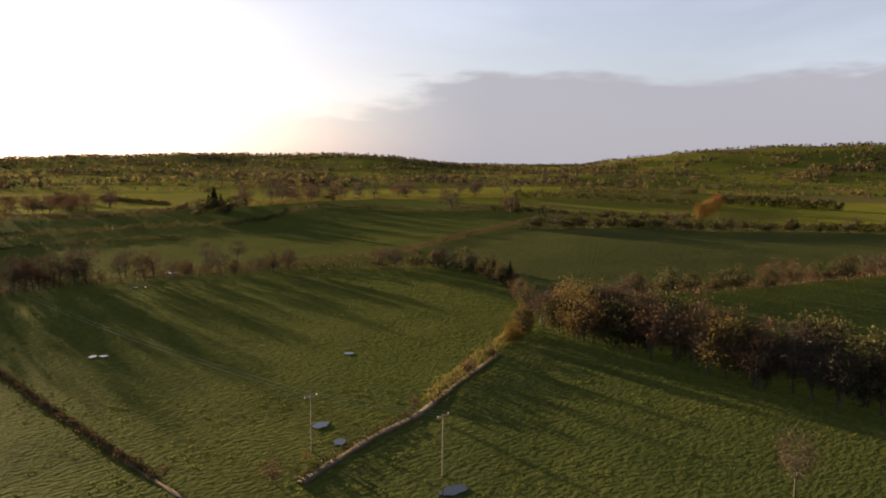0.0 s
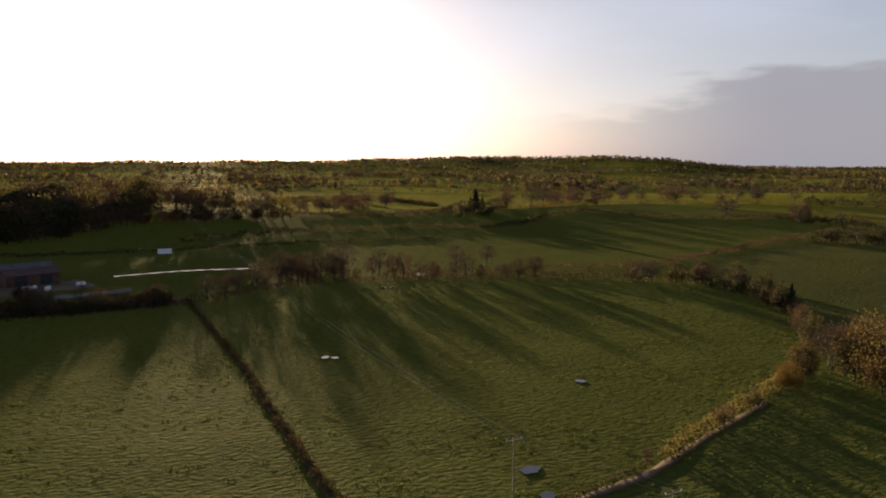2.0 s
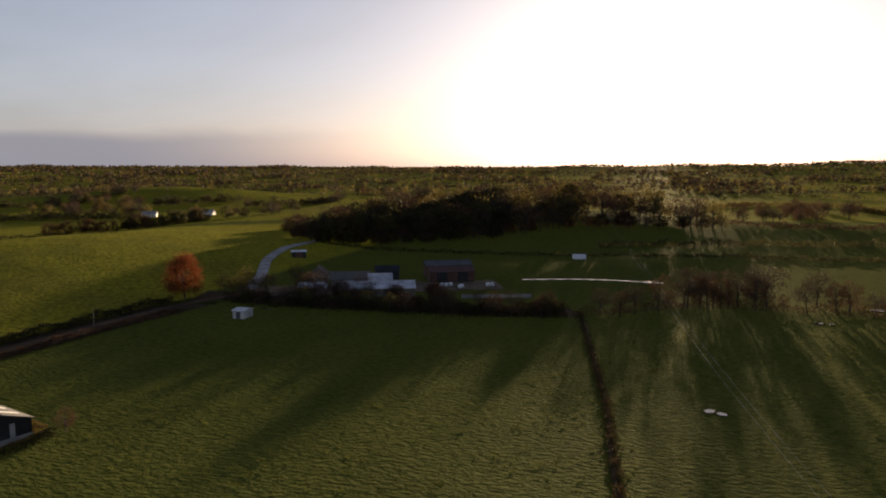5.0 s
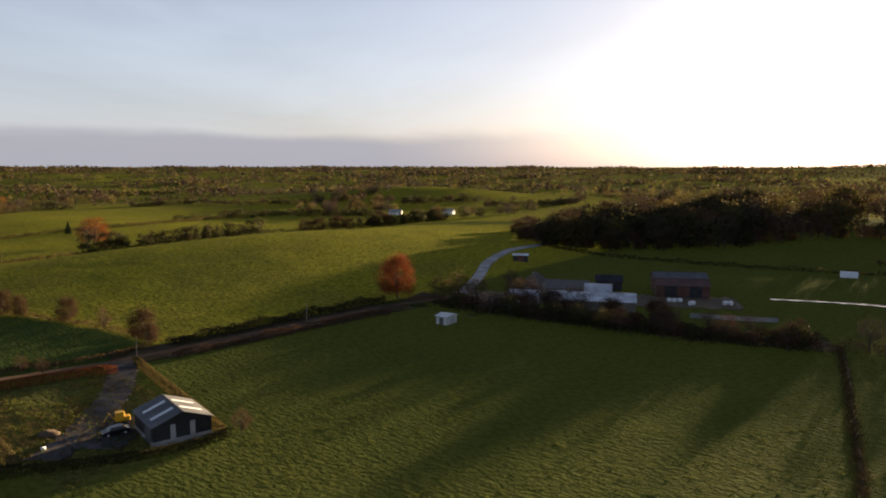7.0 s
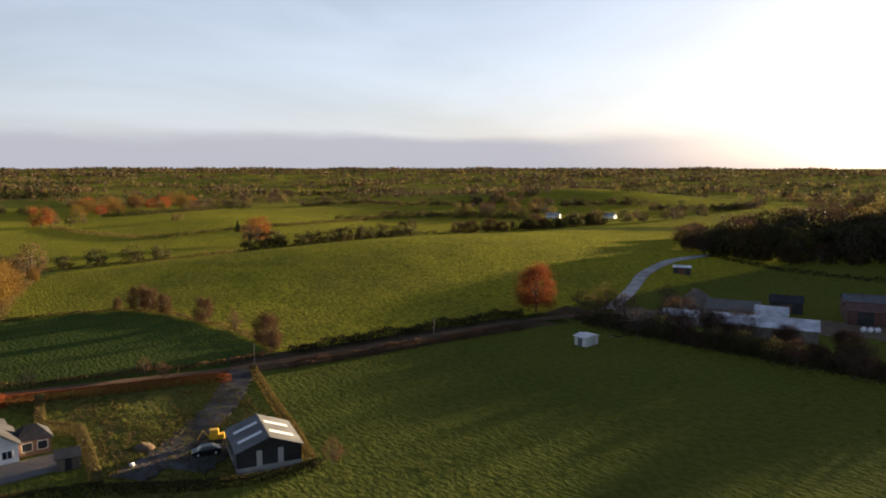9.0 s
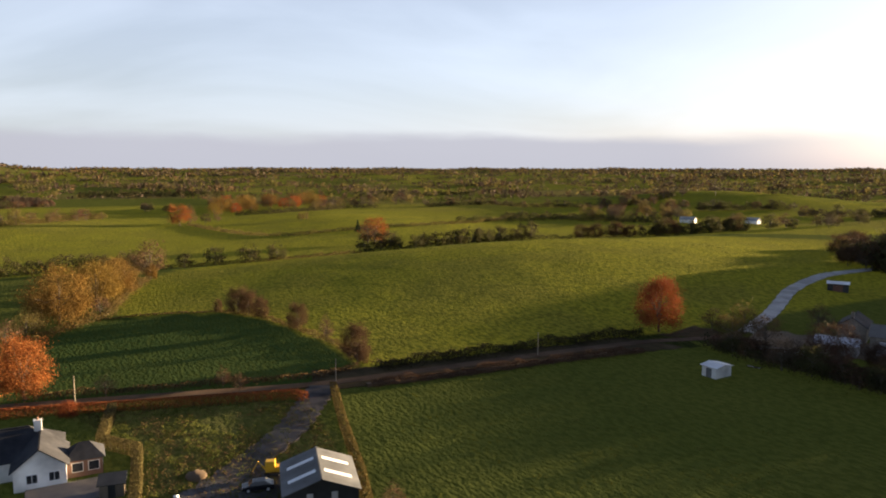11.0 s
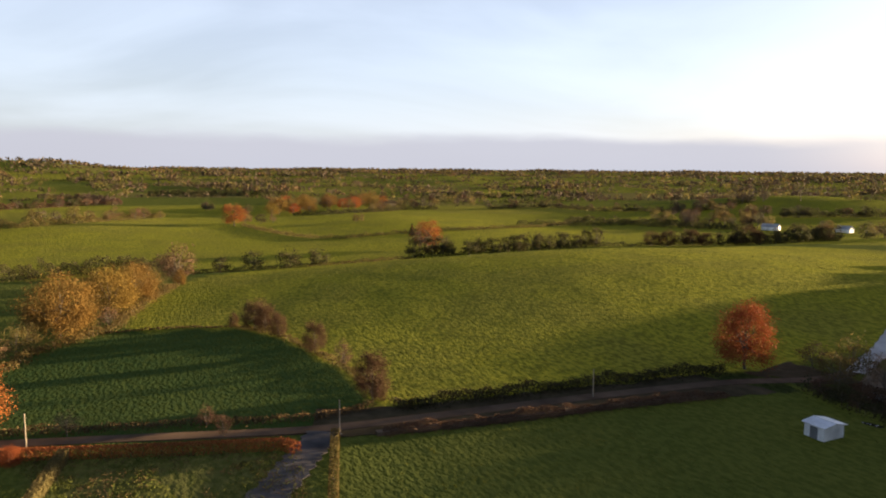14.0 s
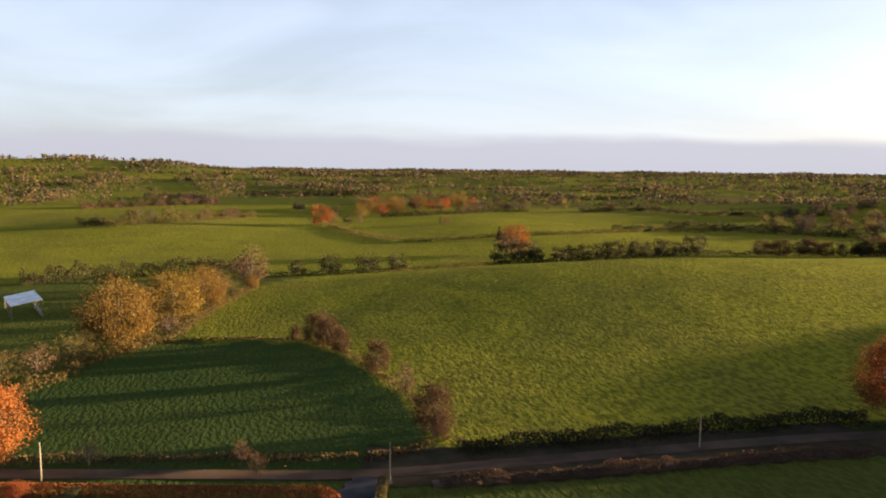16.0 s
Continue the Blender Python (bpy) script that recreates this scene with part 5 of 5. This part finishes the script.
def house(x, y, rz):
    ob = empty("bungalow", x, y, hz(x, y), rz)
    tagged(ob, "white rendered bungalow with dark slate roof and brick extension", "house")
    # main block, ridge along local x, front gable towards -y
    part("wall", boxes((-7, 6, -4.5, 4.5, -0.6, 2.9)), RENDER_WHITE, ob)
    p = [(-7.5, -5.0, 2.75), (6.5, -5.0, 2.75), (6.5, 5.0, 2.75), (-7.5, 5.0, 2.75), (-3.0, 0, 6.2), (2.0, 0, 6.2)]
    part("roof", solid(p, ((0, 1, 5, 4), (1, 2, 5), (2, 3, 4, 5), (3, 0, 4), (3, 2, 1, 0))), SLATE, ob, "dark slate hipped roof")
    part("ridge_tiles", boxes((-3.0, 2.0, -0.12, 0.12, 6.12, 6.28), bevel=0.03), SLATE, ob)
    ch = part("chimney", boxes((2.6, 3.6, -0.95, -0.25, 4.4, 7.0), (2.52, 3.68, -1.03, -0.17, 7.0, 7.15), bevel=0.02), RENDER_WHITE, ob, "rendered chimney with a clay pot")
    part("chimney_pot", raw_mesh("chimney_pot", *tube([(3.1, -0.6, 7.1), (3.1, -0.6, 7.6)], [0.15, 0.12], 10)), BRICK, ch)
    # projecting gable wing
    wx0, wx1, wy0 = 0.2, 6.6, -9.0
    part("wing_wall", boxes((wx0, wx1, wy0, -4.503, -0.6, 2.9)), RENDER_WHITE, ob)
    mx = (wx0 + wx1) / 2
    g = [(wx0, wy0, 2.9), (wx1, wy0, 2.9), (mx, wy0, 5.4), (wx0, wy0 + 0.3, 2.9), (wx1, wy0 + 0.3, 2.9), (mx, wy0 + 0.3, 5.4)]
    part("gable", solid(g, ((0, 1, 2), (5, 4, 3), (0, 3, 4, 1), (1, 4, 5, 2), (2, 5, 3, 0))), RENDER_WHITE, ob)
    for s, e in ((-1, wx0 - 0.4), (1, wx1 + 0.4)):
        q = [(e, wy0 - 0.35, 2.72), (mx, wy0 - 0.35, 5.55), (mx, 0.0, 5.55), (e, 0.0, 2.72)]
        part("wing_roof", slab(*(q if s < 0 else q[::-1]), -0.12 if s < 0 else -0.12), SLATE, ob)
    for wx in (1.7, 4.4):
        w = part("window", boxes((wx, wx + 1.4, wy0 - 0.05, wy0 + 0.02, 0.9, 2.2)), PLASTIC, ob, "white window")
        part("pane", boxes((wx + 0.08, wx + 0.66, wy0 - 0.07, wy0 - 0.045, 0.98, 2.12), (wx + 0.74, wx + 1.32, wy0 - 0.07, wy0 - 0.045, 0.98, 2.12)), GLASS, w)
    # hipped sun room with brick walls
    part("sunroom_wall", boxes((6.61, 11.2, -7.0, -2.6, -0.6, 2.5)), BRICK, ob, "brown brick sun room wall")
    a = [(6.3, -7.4, 2.45), (11.6, -7.4, 2.45), (11.6, -2.2, 2.45), (6.3, -2.2, 2.45), (8.2, -4.8, 4.3), (9.6, -4.8, 4.3)]
    part("sunroom_roof", solid(a, ((0, 1, 5, 4), (1, 2, 5), (2, 3, 4, 5), (3, 0, 4), (3, 2, 1, 0))), SLATE, ob, "hipped slate roof of the sun room")
    for x0 in (7.2, 9.3):
        w = part("window", boxes((x0, x0 + 1.5, -7.06, -6.98, 0.7, 2.1)), PLASTIC, ob, "white window")
        part("pane", boxes((x0 + 0.08, x0 + 1.42, -7.08, -7.055, 0.78, 2.02)), GLASS, w)
    w = part("window", boxes((11.17, 11.26, -5.7, -4.0, 0.7, 2.1)), PLASTIC, ob, "white window")
    part("pane", boxes((11.255, 11.28, -5.62, -4.08, 0.78, 2.02)), GLASS, w)
    return ob


house(-104.2, 85.8, 88)
pat = part("patio", boxes((-3.5, 3.5, -6, 6, -0.3, 0.14), bevel=0.03), PAVING)
pat.matrix_basis = pose(-91.5, 93, hz(-91.5, 93) + 0.12, 0, 0, 0)
tagged(pat, "grey paved patio beside the bungalow", "patio", kind="structure")


def summer_house(x, y, rz):
    ob = empty("summer_house", x, y, hz(x, y), rz)
    tagged(ob, "small dark wooden summer house beside the hedge", "shed")
    part("wall", boxes((-1.5, 1.5, -1.2, 1.2, -0.4, 2.0)), WOOD, ob)
    part("roof", slab((-1.8, -1.6, 2.0), (1.8, -1.6, 2.0), (1.8, 1.5, 2.5), (-1.8, 1.5, 2.5), 0.1), DARKSHEET, ob)
    part("door", boxes((-0.45, 0.45, -1.25, -1.19, -0.1, 1.85)), DARKSHEET, ob)
    return ob


summer_house(-88.5, 97.3, 80)


def car(x, y, rz):
    ob = empty("car", x, y, hz(x, y) + 0.2, rz)
    tagged(ob, "black hatchback car parked on the gravel", "car")
    prof = [(-2.1, 0.35), (-2.12, 0.75), (-1.3, 0.92), (-0.75, 1.4), (0.95, 1.45), (1.7, 1.0), (2.05, 0.9), (2.1, 0.35)]
    n = len(prof)
    pts3 = []
    for s in (-1, 1):
        for px2, pz in prof:
            inset = 0.85 if pz < 1.1 else 0.66
            pts3.append((px2, s * inset, pz))
    faces = [tuple(range(n - 1, -1, -1)), tuple(range(n, 2 * n))] + [(i, (i + 1) % n, n + (i + 1) % n, n + i) for i in range(n)]
    part("body", solid(pts3, faces), CARPAINT, ob)
    part("windscreen", slab((-1.27, -0.62, 0.96), (-1.27, 0.62, 0.96), (-0.8, 0.56, 1.37), (-0.8, -0.56, 1.37), -0.02), GLASS, ob)
    for wx in (-1.3, 1.3):
        for s in (-1, 1):
            v, f = tube([(wx, s * 0.66, 0.31), (wx, s * 0.70, 0.31), (wx, s * 0.84, 0.31), (wx, s * 0.88, 0.31)], [0.24, 0.31, 0.31, 0.24], 16)
            w = part("wheel", raw_mesh("wheel", v, f, RUBBER), None, ob)
            v, f = tube([(wx, s * 0.80, 0.31), (wx, s * 0.885, 0.31), (wx, s * 0.89, 0.31)], [0.2, 0.19, 0.01], 12)
            part("rim", raw_mesh("rim", v, f, ZINC), None, w)
    for s in (-0.6, 0.6):
        part("headlight", boxes((-2.14, -2.05, s - 0.15, s + 0.15, 0.62, 0.76), bevel=0.02), PLASTIC, ob)
    return ob


car(-79.8, 114.6, 75)


def digger(x, y, rz):
    ob = empty("mini_digger", x, y, hz(x, y) + 0.1, rz)
    tagged(ob, "small yellow digger parked behind the car", "digger")
    part("cab", boxes((-0.8, 0.6, -0.6, 0.6, 0.7, 2.3), bevel=0.1), YELLOW, ob)
    part("engine_cover", boxes((0.6, 1.5, -0.65, 0.65, 0.7, 1.5), bevel=0.1), YELLOW, ob)
    part("arm", raw_mesh("arm", *tube([(-0.8, 0, 1.0), (-1.8, 0, 2.2), (-2.6, 0, 0.9)], [0.15, 0.13, 0.09], 6)), YELLOW, ob)
    for s in (-0.55, 0.55):
        part("track", boxes((-1.0, 1.2, s - 0.18, s + 0.18, 0.0, 0.55), bevel=0.12), RUBBER, ob)
    return ob


digger(-83.5, 117.5, 70)


def sports_shelter(x, y, rz):
    ob = empty("open_shelter", x, y, hz(x, y), rz)
    tagged(ob, "open-sided shelter with a pale sheet roof on posts", "shelter")
    part("roof", slab((-9, -4, 4.0), (9, -4, 4.0), (9, 4, 5.2), (-9, 4, 5.2), 0.12), ZINC, ob)
    for px2 in (-8.5, -3, 3, 8.5):
        for py2, zt in ((-3.7, 3.9), (3.7, 5.0)):
            part("post", raw_mesh("post", *tube([(px2, py2, -0.4), (px2, py2, zt)], [0.1, 0.1], 6)), WOOD, ob)
    part("back_wall", boxes((-9, 9, 3.8, 4.0, -0.3, 1.2)), CONCRETE, ob)
    return ob


sports_shelter(-256, 62, 20)


def soil_heap(x, y, r, h):
    bm = bmesh.new()
    bmesh.ops.create_icosphere(bm, subdivisions=3, radius=1.0)
    for v in bm.verts:
        k = 1 + 0.25 * noise.noise(v.co * 2.2) + 0.1 * noise.noise(v.co * 6)
        v.co = Vector((v.co.x * r * k, v.co.y * r * 0.8 * k, max(v.co.z, -0.25) * h * k))
    ob = part("soil_heap", bm, EARTH, smooth=True)
    ob.matrix_basis = pose(x, y, hz(x, y) + 0.05)
    return tagged(ob, "dark heap of bare soil in the overgrown plot", "soil heap")


soil_heap(-88.6, 108.2, 1.9, 0.6)


def tub(x, y):
    v, f = tube([(0, 0, 0), (0, 0, 0.02), (0, 0, 0.55), (0, 0, 0.6), (0, 0, 0.56), (0, 0, 0.2)], [0.02, 0.3, 0.38, 0.4, 0.35, 0.3], 14)
    ob = new("garden_tub", raw_mesh("garden_tub", v, f, PLASTIC, True))
    ob.matrix_basis = pose(x, y, hz(x, y) + 0.05)
    return tagged(ob, "white plastic tub standing among the weeds", "tub")


tub(-82.3, 104.4)


# ---------------------------------------------------------------- poles and wires
def pole(x, y, h, name="telegraph_pole", arms=False, rz=0.0, lean=0.0):
    ob = empty(name, x, y, hz(x, y), rz)
    tagged(ob, "wooden power pole with a cross-arm and insulators" if arms else "slim pale wooden telegraph pole beside the lane", "pole", "power poles" if arms else "telegraph poles")
    part("post", raw_mesh("post", *tube([(0, 0, -0.6), (lean * 0.5, 0, h * 0.5), (lean, 0, h)], [0.13, 0.11, 0.085], 8), POLEWOOD), None, ob)
    if arms:
        a = part("cross_arm", boxes((-1.2, 1.2, -0.07, 0.07, h - 0.45, h - 0.3), bevel=0.01), WOOD, ob)
        for s in (-1.1, 0.0, 1.1):
            part("insulator", raw_mesh("insulator", *tube([(s, 0, h - 0.3), (s, 0, h - 0.2), (s, 0, h - 0.02)], [0.05, 0.08, 0.03], 8)), PLASTIC, a)
    return ob


P_NEAR, P_A, P_B, P_C = (61, 74), (50.5, 92.6), (27, 262), (-3, 470)
for p in (P_NEAR, P_A, P_B, P_C):
    pole(*p, 9.0, "power_pole", True, 8)
for x, y in ((-118.5, 140.8), (-131, 94.6), (-116.8, 190), (-104, 250), (-150, 60)):
    pole(x, y, 5.6)


def wires(a, b, ha, hb, offsets, sag, label):
    pa, pb = Vector((*a, hz(*a) + ha)), Vector((*b, hz(*b) + hb))
    ob = empty("overhead_line", *pa)
    tagged(ob, label, "wire", "overhead wires")
    side = Vector((pb - pa).to_2d().orthogonal().normalized().to_3d())
    for o in offsets:
        q = [(pb - pa) * t + side * o - Vector((0, 0, sag * 4 * t * (1 - t))) for t in np.linspace(0, 1, 25)]
        part("conductor", raw_mesh("conductor", *tube(q, [0.013] * 25, 4), WIRE), None, ob)
    return ob


wires(P_A, P_B, 9.0, 9.0, (-0.7, 0.7), 2.2, "slack aluminium conductors between two power poles")
wires(P_B, P_C, 9.0, 9.0, (-0.7, 0.7), 2.6, "slack aluminium conductors over the far field")
wires(P_NEAR, P_A, 9.0, 9.0, (-1.1, 0, 1.1), 0.2, "short span of aluminium conductors between poles")

# ---------------------------------------------------------------- grass tufts and garden weeds
def tufts(name, poly, n, size, mat, label, seed, tall=0.0):
    """Rough grass: clumps of upright blades, thicker in some patches than in others."""
    r = np.random.default_rng(seed)
    q = np.array(poly)
    m = n // 7
    cx, cy = r.uniform(q[:, 0].min(), q[:, 0].max(), m), r.uniform(q[:, 1].min(), q[:, 1].max(), m)
    den = np.array([noise.noise((a * 0.05, b * 0.11, seed)) + 0.7 * noise.noise((a * 0.25, b * 0.4, seed)) for a, b in zip(cx, cy)])
    ok = inside(cx, cy, poly) & (den > -0.12)
    cx, cy, big = cx[ok], cy[ok], r.uniform(0.5, 1.3, ok.sum())
    x = np.repeat(cx, 7) + r.normal(0, 0.5, 7 * len(cx)) * np.repeat(big, 7)
    y = np.repeat(cy, 7) + r.normal(0, 0.28, 7 * len(cx)) * np.repeat(big, 7)
    c = np.stack([x, y, height(x, y) + 0.08 + tall * r.uniform(0, 1, len(x)) * np.repeat(big, 7)], 1)
    v, f = leaves(c, size, r, 1.1, 0.6)
    return tagged(new(name, raw_mesh(name, v, f, mat)), label, "grass", kind="stuff")


tufts("weeds", GARDEN, 42000, 0.17, DRYGRASS, "dead brown weeds in the overgrown plot", 4, 0.35)
tufts("grass_tufts", GARDEN, 42000, 0.22, TUFT, "rough green grass in the overgrown plot", 5, 0.25)
PASTURE = [(-108, 214), (-112, 150), (-64, 128), (-60, 100), (-40, 70), (30, 84), (60, 60), (130, 30), (132, 118), (160, 160), (170, 220), (110, 256), (40, 264), (0, 242), (-90, 232)]
HILLFIELD = [(-123, 155), (-118, 226), (-130, 262), (-150, 330), (-230, 380), (-300, 330), (-310, 200), (-280, 135), (-210, 140), (-160, 155)]
tufts("grass_tufts", PASTURE, 60000, 0.24, TUFT, "rough uneven tufts of pasture grass", 6, 0.02)
tufts("grass_tufts", HILLFIELD, 40000, 0.24, TUFT, "rough tufts of grass on the hill field", 7, 0.02)
